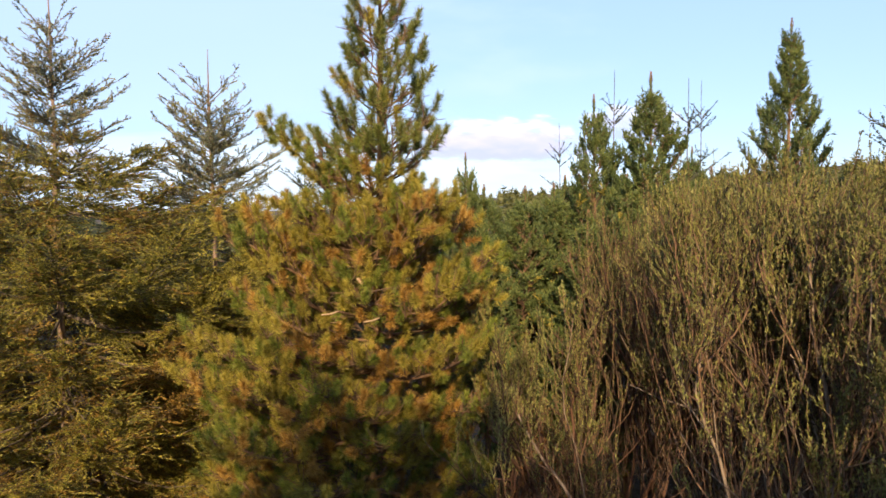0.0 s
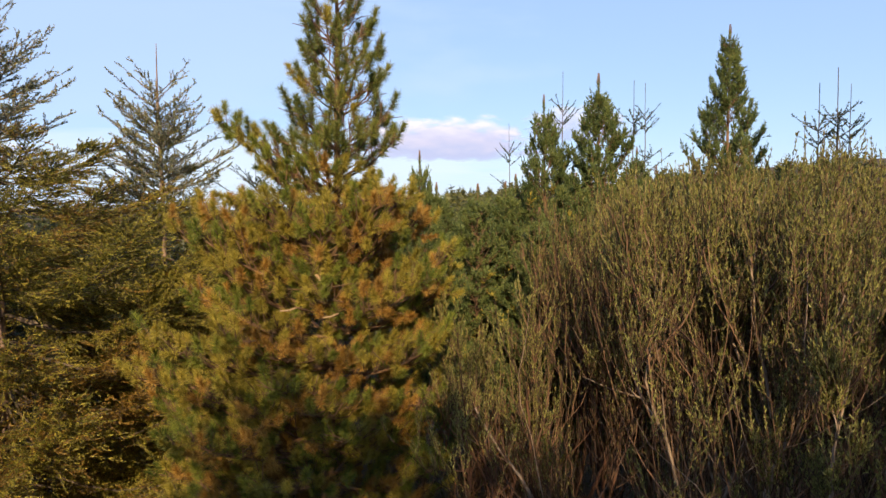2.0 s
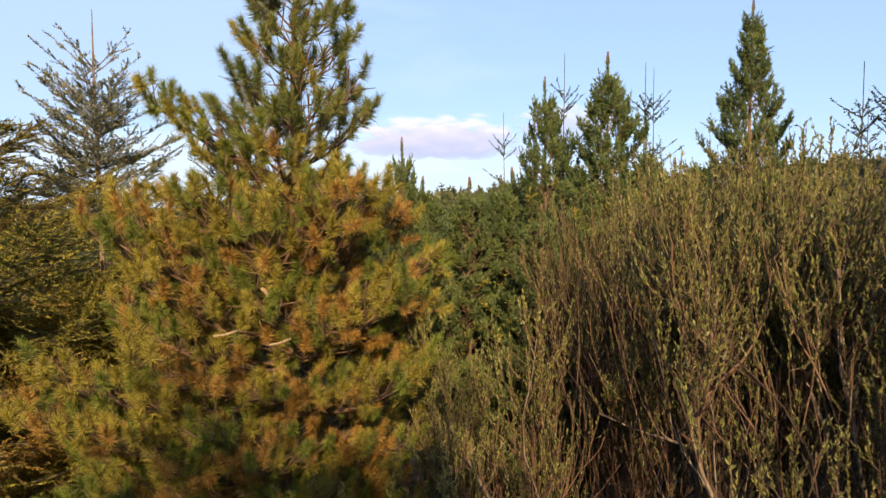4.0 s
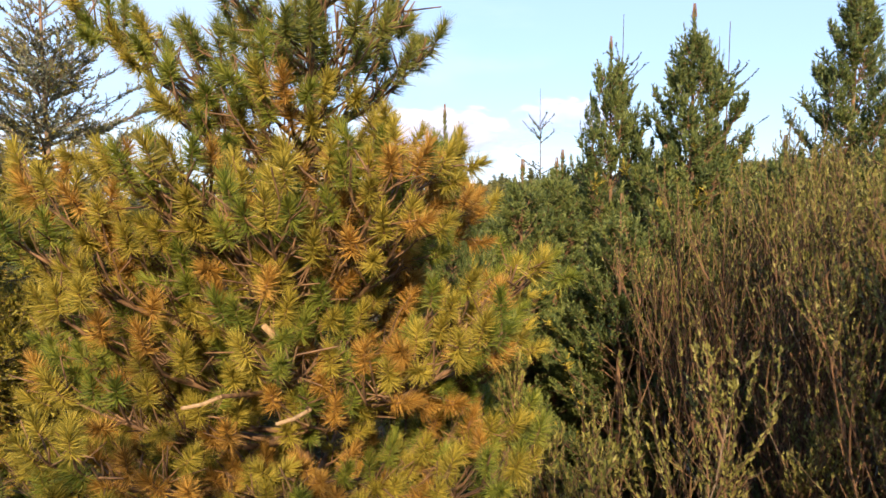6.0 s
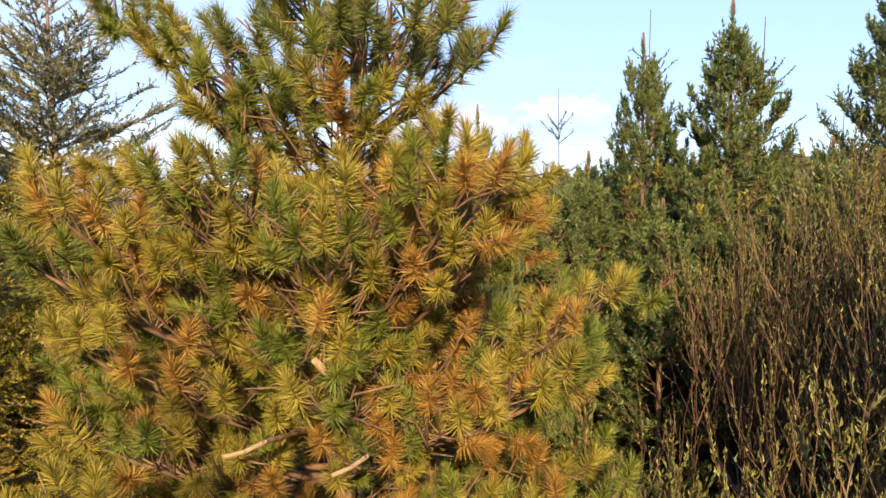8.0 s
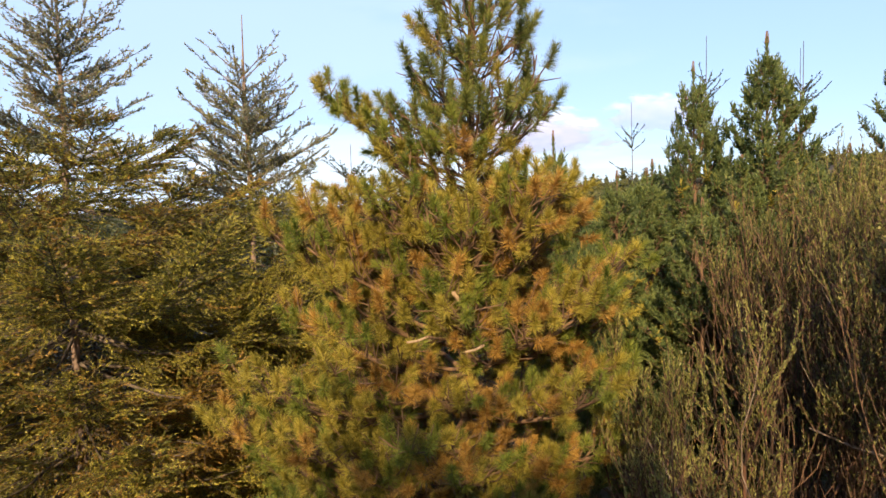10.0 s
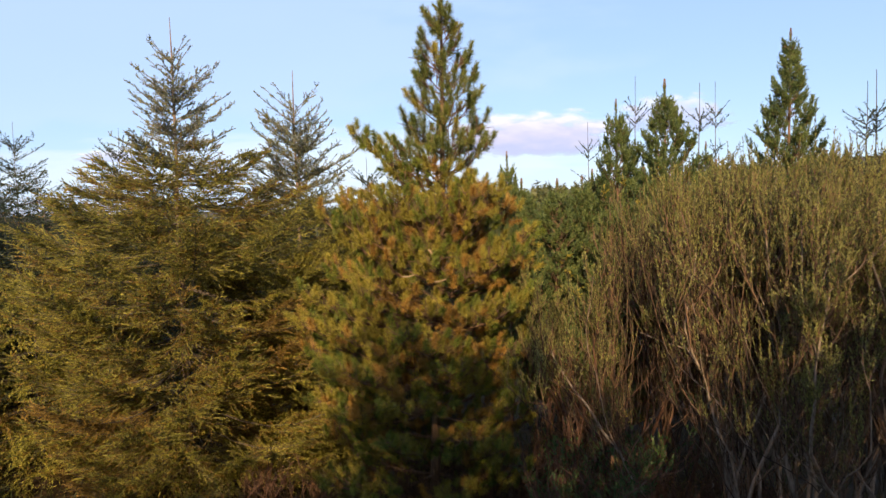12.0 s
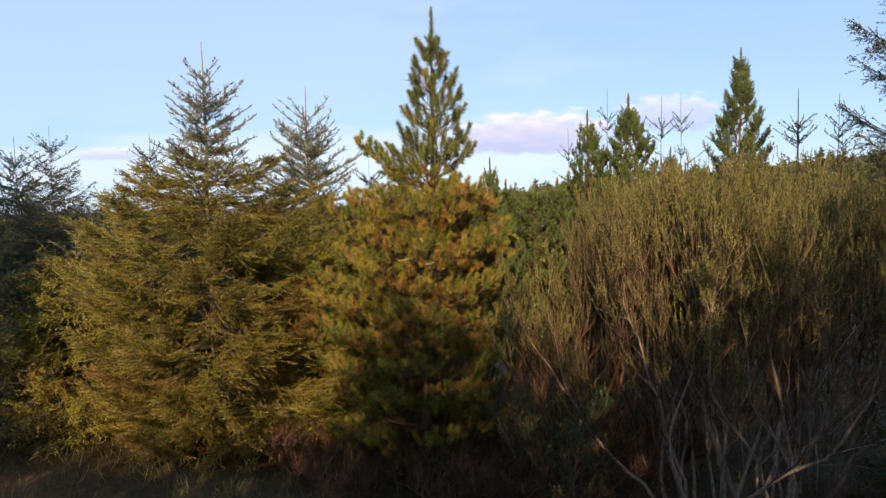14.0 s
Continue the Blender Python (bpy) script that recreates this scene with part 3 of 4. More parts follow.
def bush(name, label, at, height, spread, seed, stems=13, laterals=9, shoots=7, leaf_count=12, stem_mat=None, twig_mat=None,
         leaf_mats=None, leaf_size=0.03, stem_radius=0.026, thicken=1.0, low_leaves=0.2, upright=1.0, twig_len=(0.35, 0.85)):
    """Many-stemmed shrub: stems fan out from one stool, fork into laterals and end in upright leafy shoots."""
    rng = np.random.default_rng(seed)
    root = new(name)
    root.location = (at[0], at[1], float(ground_height(*at)))
    tagged(root, label, "shrub")
    for q in range(stems):
        az = q * 2.39996 + rng.normal(0, 0.25)
        f = math.sqrt((q + 0.5) / stems)
        reach = spread * f * rng.uniform(0.8, 1.05)
        out = np.array([math.cos(az), math.sin(az), 0.0])
        top = height * (1.0 - 0.16 * f * f) * rng.uniform(0.9, 1.0)
        m = 9
        s = np.linspace(0, 1, m)
        foot = np.array([math.cos(az), math.sin(az), 0]) * rng.uniform(0.05, 0.25) * min(1.0, spread)
        line = foot + np.outer(reach * (1 - (1 - s) ** 1.35), out)
        line[:, 2] = -0.05 + top * 0.86 * s
        line[:, :2] += np.cumsum(rng.normal(0, 0.085, (m, 2)), axis=0) * min(1.0, spread)
        wood, twig, leaf = Geo(), Geo(), Geo()
        tubes(wood, line[None], (stem_radius * rng.uniform(0.75, 1.15) * (1 - 0.8 * s) + 0.003)[None], 7)
        stem = part("stem", wood, [stem_mat], root, smooth=True)
        f1 = rng.uniform(0.12, 0.98, laterals)
        p = np.stack([np.interp(f1, s, line[:, c]) for c in range(3)], 1)
        a = rng.uniform(0, 6.283, laterals)
        sprd = rng.uniform(0.35, 0.95, laterals) / upright
        d = unit(np.stack([np.cos(a) * sprd, np.sin(a) * sprd, np.ones(laterals)], 1) + out * 0.25)
        room = np.maximum(top - p[:, 2], 0.3)
        ln = np.minimum(rng.uniform(0.5, 1.0, laterals) * (0.4 + 0.45 * spread), room / d[:, 2])
        end = p + d * ln[:, None]
        mid = (p + end) / 2 + rng.normal(0, 0.05, (laterals, 3)) + out * 0.08
        tubes(twig, np.stack([p, mid, end], 1), np.tile([0.010, 0.007, 0.004], (laterals, 1)) * (0.35 + 0.5 * thicken), 4, 1)
        # shoots on the laterals and on the stem itself
        rows = np.concatenate([np.repeat(np.arange(laterals), shoots), np.full(shoots * 3, -1)])
        u = rng.uniform(0.1, 1.0, len(rows))
        b0 = np.where((rows >= 0)[:, None], p[rows] + (end - p)[rows] * u[:, None], np.stack([np.interp(0.25 + 0.75 * u, s, line[:, c]) for c in range(3)], 1))
        w = unit(rng.normal(0, 0.26, (len(rows), 3)) * np.array([1, 1, 0.2]) / upright + np.array([0, 0, 1.0]))
        tl = rng.uniform(*twig_len, len(rows))
        tl = np.minimum(tl, np.maximum(top * rng.uniform(0.96, 1.04, len(rows)) - b0[:, 2], 0.16))
        b2 = b0 + w * tl[:, None]
        b1 = (b0 + b2) / 2 + rng.normal(0, 0.018, (len(rows), 3))
        tubes(twig, np.stack([b0, b1, b2], 1), np.tile([0.0045, 0.0035, 0.0015], (len(rows), 1)) * thicken, 3)
        # leaves and buds up each shoot
        count = len(rows) * leaf_count
        r = np.repeat(np.arange(len(rows)), leaf_count)
        v = 0.12 + 0.9 * rng.uniform(0, 1, count) ** 0.75
        lb = b0[r] + (b2 - b0)[r] * v[:, None] + (b1 - (b0 + b2) / 2)[r] * (np.sin(v * 3.1416))[:, None]
        lw = unit(w[r] * rng.uniform(0.6, 1.4, (count, 1)) + rng.normal(0, 0.32, (count, 3)))
        live = rng.random(count) < np.interp(lb[:, 2] / height, [0.3, 0.62, 0.86], [low_leaves, 0.35 + 0.65 * low_leaves, 1.0])
        slot = rng.choice(len(leaf_mats), count, p=[0.7, 0.3] if len(leaf_mats) == 2 else None)
        leaves(leaf, lb[live], lw[live], leaf_size, 0.19, rng, slot[live])
        part("brushwood", twig, [twig_mat, stem_mat], stem, kind="stuff", smooth=True)
        part("foliage", leaf, leaf_mats, stem, kind="stuff")
    return root


def grow(base, way, length, steps, rng, wobble=0.1, lift=0.1):
    """Crooked shoots from many bases at once: each step sways a little and bends upwards. Gives (shoots, steps + 1, 3)."""
    p, d = np.array(base, float), unit(np.array(way, float))
    step = np.broadcast_to(length, (len(p),))[:, None] / steps
    line = [p]
    for _ in range(steps):
        d = unit(d + rng.normal(0, wobble, d.shape) + np.array([0, 0, lift]))
        p = p + d * step
        line.append(p)
    return np.stack(line, 1)


def along(lines, rows, f):
    """The places at shares f of the lines named in rows, and the ways there."""
    m = lines.shape[1] - 1
    i = np.minimum((f * m).astype(int), m - 1)
    a, b = lines[rows, i], lines[rows, i + 1]
    return a + (b - a) * (f * m - i)[:, None], unit(b - a)


def willow(name, label, at, height, spread, seed, stems=11, boughs=11, twigs=10, leaf_count=22, stem_mat=None):
    """Grey willow: crooked pale stems fan out from one stool and fork into boughs, these into fine upright twigs with small
    leaves pressed close, more of them towards the domed top."""
    rng = np.random.default_rng(seed)
    root = new(name)
    root.location = (at[0], at[1], float(ground_height(*at)))
    tagged(root, label, "shrub")
    stem_mat = stem_mat or WILLOW_BARK

    def dome(p):
        r = np.hypot(p[:, 0], p[:, 1]) / spread
        return height * (1.0 - 0.26 * np.minimum(r, 1.3) ** 2.4)

    for q in range(stems):
        az = q * 2.39996 + rng.normal(0, 0.3)
        f = math.sqrt((q + 0.5) / stems)
        out = np.array([math.cos(az), math.sin(az), 0.0])
        foot = out * rng.uniform(0.05, 0.5) + np.array([0, 0, -0.06])
        long = math.hypot(height * 0.86, spread * f * 0.9) * rng.uniform(0.86, 0.98)
        lean = 0.95 * f * spread / height
        stem_line = grow(foot[None], (out * lean * 1.5 + rng.normal(0, 0.14, 3) + (0, 0, 1.0))[None], long, 14, rng, 0.15, 0.09)
        wood, twig, leaf = Geo(), Geo(), Geo()
        s = np.linspace(0, 1, 15)
        tubes(wood, stem_line, (rng.uniform(0.017, 0.028) * (1 - 0.85 * s) + 0.003)[None], 7)
        stem = part("stem", wood, [stem_mat], root, smooth=True)
        # boughs that fork off at sharp angles, some of them low
        fb = np.concatenate([rng.uniform(0.12, 0.45, boughs // 4), rng.uniform(0.4, 0.97, boughs - boughs // 4)])
        p, d = along(stem_line, np.zeros(boughs, int), fb)
        a = rng.uniform(0, 6.283, boughs)
        d = unit(d + np.stack([np.cos(a), np.sin(a), np.zeros(boughs)], 1) * rng.uniform(0.35, 0.85, (boughs, 1)) + out * 0.1 + np.array([0, 0, 0.2]))
        ln = np.clip((dome(p) - p[:, 2]) * rng.uniform(0.55, 0.95, boughs), 0.35, 2.2)
        bough = grow(p, d, ln, 8, rng, 0.16, 0.12)
        pale = rng.random(boughs) < 0.25
        for mask, slot in ((pale, 1), (~pale, 0)):
            if mask.any():
                tubes(twig, bough[mask], np.linspace(0.0078, 0.0024, 9)[None] * rng.uniform(0.6, 1.25, (mask.sum(), 1)), 4, slot)
        # twigs off the boughs and off the upper stem
        rows = np.repeat(np.arange(boughs), twigs)
        fp = 0.12 + 0.88 * rng.uniform(0, 1, len(rows)) ** 0.8
        p, d = along(bough, rows, fp)
        more = twigs * 2
        p2, d2 = along(stem_line, np.zeros(more, int), rng.uniform(0.35, 1.0, more))
        p, d = np.concatenate([p, p2]), np.concatenate([d, d2])
        d = unit(d * 0.7 + rng.normal(0, 0.42, d.shape) * np.array([1, 1, 0.4]) + np.array([0, 0, 0.75]))
        ln = np.minimum(rng.uniform(0.25, 0.8, len(p)), np.maximum((dome(p) - p[:, 2]) * rng.uniform(0.9, 1.15, len(p)), rng.uniform(0.12, 0.36, len(p))))
        shoot = grow(p, d, ln, 3, rng, 0.14, 0.34)
        tubes(twig, shoot, np.linspace(0.0036, 0.0014, 4)[None] * rng.uniform(0.7, 1.3, (len(p), 1)), 3)
        # a second order of short side twigs
        rows = np.repeat(np.arange(len(p)), 2)
        p3, d3 = along(shoot, rows, rng.uniform(0.15, 0.8, len(rows)))
        d3 = unit(d3 + rng.normal(0, 0.45, d3.shape))
        small = grow(p3, d3, ln[rows] * rng.uniform(0.3, 0.6, len(rows)), 3, rng, 0.1, 0.4)
        tubes(twig, small, np.tile(np.linspace(0.0024, 0.0011, 4), (len(rows), 1)), 3)
        lines = np.concatenate([shoot, small])
        # leaves stand close along the twigs
        long = np.linalg.norm(lines[:, -1] - lines[:, 0], axis=1)
        rows = rng.choice(len(lines), int(len(lines) * leaf_count), p=long / long.sum())
        lb, lw = along(lines, rows, 0.08 + 0.91 * rng.uniform(0, 1, len(rows)))
        lw = unit(lw + rng.normal(0, 0.36, lw.shape) + np.array([0, 0, 0.25]))
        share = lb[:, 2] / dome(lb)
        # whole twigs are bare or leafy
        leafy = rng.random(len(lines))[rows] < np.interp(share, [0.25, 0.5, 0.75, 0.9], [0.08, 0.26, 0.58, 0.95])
        # pale leaves at the top; lower ones darkened in colour to stand for shade
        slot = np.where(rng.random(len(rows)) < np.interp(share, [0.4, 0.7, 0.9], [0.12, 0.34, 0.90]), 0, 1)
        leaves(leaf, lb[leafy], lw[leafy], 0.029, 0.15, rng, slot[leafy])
        part("brushwood", twig, [WILLOW_TWIG, stem_mat], stem, kind="stuff", smooth=True)
        part("foliage", leaf, [WILLOW_LEAF, WILLOW_DULL_SHADED], stem, kind="stuff")
    return root


# ---- the ground to the horizon ----
def build_ground():
    ring = np.concatenate([np.linspace(0, 14, 57), np.geomspace(14.5, 60, 40), np.geomspace(63, 2200, 40)])
    sect = 144
    ang = np.arange(sect) * 2 * math.pi / sect
    x, y = np.outer(ring[1:], np.sin(ang)), np.outer(ring[1:], np.cos(ang))
    v = np.concatenate([[[0, 0, 0]], np.stack([x, y, ground_height(x, y)], -1).reshape(-1, 3)])
    v[0, 2] = float(ground_height(0, 0))
    fan = [(0, 1 + (j + 1) % sect, 1 + j) for j in range(sect)]
    i = np.arange(len(ring) - 2)[:, None] * sect + 1
    j, k = np.arange(sect)[None], (np.arange(sect)[None] + 1) % sect
    quads = np.concatenate([np.stack([i + j, i + k, i + sect + k], -1).reshape(-1, 3), np.stack([i + j, i + sect + k, i + sect + j], -1).reshape(-1, 3)])
    g = Geo()
    g.add(v, np.concatenate([np.array(fan), quads]))
    ob = new("ground", g.mesh("ground", [ground_material()], True))
    tagged(ob, "rough brown and green moorland ground rising behind the trees", "ground", kind="structure")


build_ground()
CLOUD = cloud_material()


def build_cloud(centre, half_width, half_height, label, mat=None):
    g = Geo()
    n = 12
    u = np.linspace(-1.3, 1.3, n)
    gx, gy = np.meshgrid(u, u)
    v = np.stack([gx, gy, 0 * gx], -1).reshape(-1, 3)
    i = (np.arange(n - 1)[:, None] * n + np.arange(n - 1)[None]).reshape(-1, 1)
    g.add(v, np.concatenate([i + np.array([0, 1, n + 1]), i + np.array([0, n + 1, n])]))
    ob = new("cloud", g.mesh("cloud", [mat or CLOUD]))
    ob.matrix_basis = Matrix.Translation(centre) @ pose(0, 0, 0, 90, 0, 0) @ Matrix.Diagonal((half_width, half_height, 1, 1))
    ob.visible_shadow = False
    tagged(ob, label, "cloud", kind="structure")


build_cloud((150, 2500, 214), 340, 118, "long pinkish white evening cloud with a lilac underside")
FAINT_CLOUD = cloud_material("faint_cloud", 0.5)
build_cloud((640, 2520, 276), 210, 100, "faint rosy evening cloud low over the moor", FAINT_CLOUD)
build_cloud((-800, 2600, 150), 1500, 170, "pale haze along the horizon", cloud_material("pale_haze", 0.55, ((0.66, 0.73, 0.82), (0.66, 0.73, 0.82), (0.60, 0.70, 0.82))))
build_cloud((-1440, 2500, 208), 150, 36, "thin lilac streak of cloud near the horizon", FAINT_CLOUD)
build_cloud((-1500, 2560, 560), 1900, 620, "thin whitish veil of high cloud", cloud_material("thin_veil", 0.32, ((0.50, 0.61, 0.79), (0.52, 0.63, 0.81), (0.56, 0.66, 0.82))))

# ---- the trees, nearest first ----
PINE_ENVELOPE = [(0.3, 1.05), (1.0, 1.3), (2.2, 1.4), (3.0, 1.4), (3.45, 1.32), (3.75, 1.16), (3.9, 0.9), (4.1, 0.66), (4.3, 0.72), (4.6, 0.72), (5.0, 0.56), (5.5, 0.42), (5.9, 0.28), (6.3, 0.14)]
PINE_WHORLS = [(0.4, 6, 0.05), (0.75, 6, 0.06), (1.1, 7, 0.08), (1.45, 7, 0.08), (1.8, 7, 0.10), (2.12, 8, 0.10), (2.44, 8, 0.12), (2.75, 8, 0.16), (3.02, 8, 0.22), (3.28, 8, 0.30), (3.5, 8, 0.38), (3.68, 6, 0.34),
               (3.92, 5, 0.30), (4.16, 6, 0.42), (4.42, 6, 0.50), (4.72, 6, 0.55), (5.0, 6, 0.60), (5.25, 6, 0.65), (5.48, 5, 0.7), (5.7, 5, 0.8)]
# limbs besides the whorls: height, heading, reach and rise
PINE_STRAYS = [(4.05, 3.25, 0.95, 0.42), (4.2, 3.0, 0.85, 0.30), (2.35, 3.75, 1.65, 0.02), (1.95, 3.85, 1.5, 0.0), (3.0, 3.35, 1.3, 0.34), (3.15, 3.75, 1.15, 0.34),
               (3.45, -0.9, 0.85, 0.40), (3.4, -2.2, 0.9, 0.38), (3.6, -0.3, 0.7, 0.40), (3.1, -0.4, 1.1, 0.16), (2.9, -0.9, 1.1, 0.2), (2.6, -2.2, 1.2, 0.12),
               (4.1, -1.3, 0.6, 0.5), (4.4, -1.6, 0.5, 0.55), (4.3, -0.7, 0.6, 0.5), (3.9, -1.6, 0.65, 0.4), (4.65, -1.2, 0.45, 0.6),
               (2.2, -1.5, 0.75, 0.1), (2.55, -1.6, 0.75, 0.15), (1.9, -1.3, 1.05, 0.1), (1.6, -1.7, 1.2, 0.08), (2.05, -1.9, 1.1, 0.1), (3.3, -1.6, 0.95, 0.35), (3.4, -1.2, 0.95, 0.35), (3.45, -1.95, 0.9, 0.35), (3.5, -1.55, 0.8, 0.35), (3.0, -1.5, 0.8, 0.2)]
grown_pine("pine_tree", "young pine with yellowing orange lower needles and a green crown", (-0.77, 5.95), 6.38, PINE_ENVELOPE, PINE_WHORLS, PINE_STRAYS, 11, lean=(0.23, 0.0))
SPRUCE_A = [(0.3, 1.7), (1.2, 2.2), (2.4, 2.3), (3.2, 2.2), (3.5, 1.95), (3.8, 1.65), (4.0, 1.35), (4.3, 0.98), (5.0, 0.75), (5.6, 0.5), (6.1, 0.22), (6.4, 0.06)]
spruce_tree("spruce_tree", "broad bushy olive spruce with rusty low sprays and a spiky top", (-4.35, 7.5), 6.5, SPRUCE_A, 21, step=0.31, many=10, single=True, rich=1.05, dense=105, rust=0.36, bare=0.65, up=0.12, wide=0.0115, size=0.027, leader=0.5, skew=0.16)
SPRUCE_B = [(0.3, 1.2), (2.0, 1.4), (3.3, 1.5), (3.9, 1.25), (4.4, 0.76), (5.0, 0.58), (5.5, 0.34), (5.9, 0.1)]
spruce_tree("spruce_tree", "slim spruce with bare up-swept spiky twigs at its top", (-2.95, 8.45), 5.92, SPRUCE_B, 22, step=0.25, many=7, single=True, rich=1.05, dense=130, wide=0.0098, size=0.027, rust=0.1, bare=0.66, up=0.15, leader=0.48)
EDGE = [(0.3, 1.5), (1.5, 1.6), (3.0, 1.55), (4.5, 1.5), (5.2, 1.4), (6.1, 1.05), (7.0, 0.4), (7.7, 0.05)]
spruce_tree("spruce_tree", "tall shade-darkened spruce with long level limbs beside the willow", (5.95, 4.95), 7.8, EDGE, 23, step=0.3, many=8, rich=0.8, dense=60, rust=0.03, bare=0.85, dimmed=True, wide=0.011)
SIDE = [(0.3, 1.5), (1.2, 1.75), (2.0, 1.5), (2.7, 0.95), (3.1, 0.5), (3.5, 0.1)]
side = spruce_tree("spruce_tree", "bushy olive spruce leaning its sprays against its taller neighbour", (-6.7, 7.7), 3.6, SIDE, 24, step=0.24, many=7, rich=0.75, dense=58, rust=0.22, bare=0.8, wide=0.0135, leader=0.3)

# small-topped spruces and pines behind
FAR_STOPS = [(0.3, 1.25), (1.8, 1.3), (3.0, 1.1), (4.0, 0.75), (4.8, 0.4), (5.4, 0.3), (5.9, 0.04)]
spire = spruce_tree("spruce_tree", "young spruce with a long bare leader above its top whorl", (-8.4, 8.6), 5.2, FAR_STOPS, 31, dimmed=True, step=0.27, many=6, dense=46, rich=0.75, rust=0.12, bare=0.75, wide=0.018, leader=0.55, cross=True, subs=2)
tagged(spire, group="young spruces behind")
SPINDLE = [(0.3, 0.9), (2.5, 0.9), (3.6, 0.75), (4.2, 0.55), (4.6, 0.38), (5.0, 0.27), (5.3, 0.24)]
spindle = spruce_tree("spruce_tree", "thin young spruce with a sparse cross-shaped top and long bare leader", (3.45, 10.1), 5.8, SPINDLE, 32, step=0.46, many=5, dense=36, rich=0.5, rust=0.1, bare=0.66, wide=0.018, leader=0.62, cross=True, subs=1, up=0.15, dimmed=True)
tagged(spindle, group="thin spruces behind")
PINE_R = [(0.3, 1.0), (1.5, 1.1), (3.2, 1.0), (4.0, 0.72), (4.8, 0.42), (5.3, 0.20), (5.6, 0.06)]
pine_r = pine_tree("pine_tree", "dense dark green young pine behind the willow", (2.72, 9.2), 5.72, PINE_R,
                   [(0.6, 6), (1.1, 6), (1.6, 6), (2.1, 6), (2.6, 6), (3.0, 6), (3.4, 6), (3.75, 6), (4.1, 6), (4.4, 5), (4.7, 5), (4.95, 4), (5.15, 3)],
                   41, steep=0.8, mix_low=(0.95, 0.05, 0.0), mix_high=(1.0, 0.0, 0.0), per=18, wide=0.015, rich=1.35, slim=0.06)
tagged(pine_r, group="green pines behind")
PINE_RR = [(0.3, 1.2), (2.5, 1.2), (4.0, 1.0), (4.8, 0.75), (5.6, 0.40), (6.1, 0.18), (6.6, 0.05)]
tagged(pine_tree("pine_tree", "tall dark green pine with a tapering open crown", (4.89, 10.16), 6.64, PINE_RR,
                 [(0.8, 6), (1.6, 6), (2.3, 6), (3.0, 6), (3.5, 6), (4.0, 6), (4.4, 6), (4.8, 5), (5.1, 5), (5.4, 5), (5.7, 5), (5.92, 4), (6.1, 3)],
                 42, steep=0.8, mix_low=(0.95, 0.05, 0.0), mix_high=(1.0, 0.0, 0.0), per=17, wide=0.013, rich=1.6, slim=0.08), group="green pines behind")


def again(thing, x, y, height, own, turn, wide=None):
    """Another tree of the same kind, grown to its own height."""
    s = height / own
    m = pose(x, y, float(ground_height(x, y)), 0, 0, turn)
    ob = copy_thing(thing, m)
    ob.scale = (wide or s, wide or s, s)
    return ob


for x, y, h, turn, wide in [(2.05, 9.7, 5.45, 70, 0.85), (1.7, 10.6, 4.4, 190, 1.0), (0.2, 8.1, 4.5, 130, 0.6), (4.0, 11.4, 4.9, 20, 0.9), (0.95, 9.0, 4.2, 250, 0.95), (1.45, 9.5, 4.2, 320, 0.95), (0.55, 10.4, 4.25, 10, 1.0), (2.3, 8.9, 4.3, 95, 1.0), (3.2, 8.6, 4.45, 215, 1.0), (1.65, 8.3, 3.9, 150, 0.9)]:
    again(pine_r, x, y, h, 5.72, turn, wide)
# added copy that stands in for the slim spruce's sunlit lower skirt
again(side, -2.5, 8.05, 3.75, 3.6, 140, 0.72)
for x, y, h, turn, wide in [(-10.5, 12.7, 5.9, 40, 1.0), (-6.7, 10.2, 5.3, 100, 0.95), (-1.7, 9.6, 4.55, 300, 0.9), (-2.3, 10.6, 4.75, 10, 0.9),
                            (-1.2, 11.5, 4.1, 80, 0.95), (-7.5, 15, 4.3, 15, 1.1), (-4.5, 14, 4.2, 35, 1.1), (-9, 18, 4.3, 75, 1.2), (-13, 17, 4.8, 125, 1.2), (-3.5, 18, 4.0, 225, 1.2), (-16, 15, 5.0, 275, 1.2), (0.8, 17, 3.9, 265, 1.2), (-5.4, 9.6, 4.6, 150, 1.0), (-8.0, 6.6, 4.4, 250, 1.1), (-9.5, 10.0, 5.0, 60, 1.0), (-12.5, 11.5, 5.2, 320, 1.0), (-8.9, 9.6, 4.3, 30, 1.3), (-7.4, 9.2, 4.1, 210, 1.2)]:
    again(spire, x, y, h, 5.2, turn, wide)
for x, y, h, turn, wide in [(2.6, 11.1, 6.1, 50, 1.0), (4.4, 12.3, 6.1, 120, 1.0), (2.05, 13.2, 5.5, 200, 0.9), (4.72, 7.15, 5.42, 260, 1.0), (5.15, 8.2, 5.4, 310, 1.0), (6.4, 9.5, 5.6, 15, 1.0), (7.2, 11, 5.4, 95, 1.0), (6.0, 12.5, 5.2, 160, 1.0)]:
    again(spindle, x, y, h, 5.8, turn, wide)
# unseen spruces added behind the camera; their shade lies on the trees' lower parts
BACK = [(0.2, 1.3), (3.0, 1.4), (5.8, 1.35), (6.6, 1.2), (7.1, 0.9)]
back = spruce_tree("spruce_tree", "tall dense spruce added unseen behind the camera for its shade", (-15.0, -7.6), 7.2, BACK, 33, step=0.4, many=9, dense=14, rich=0.3, rust=0.1, bare=0.97, wide=0.07, size=0.13, subs=1, leader=0.1)
tagged(back, group="plantation edge")
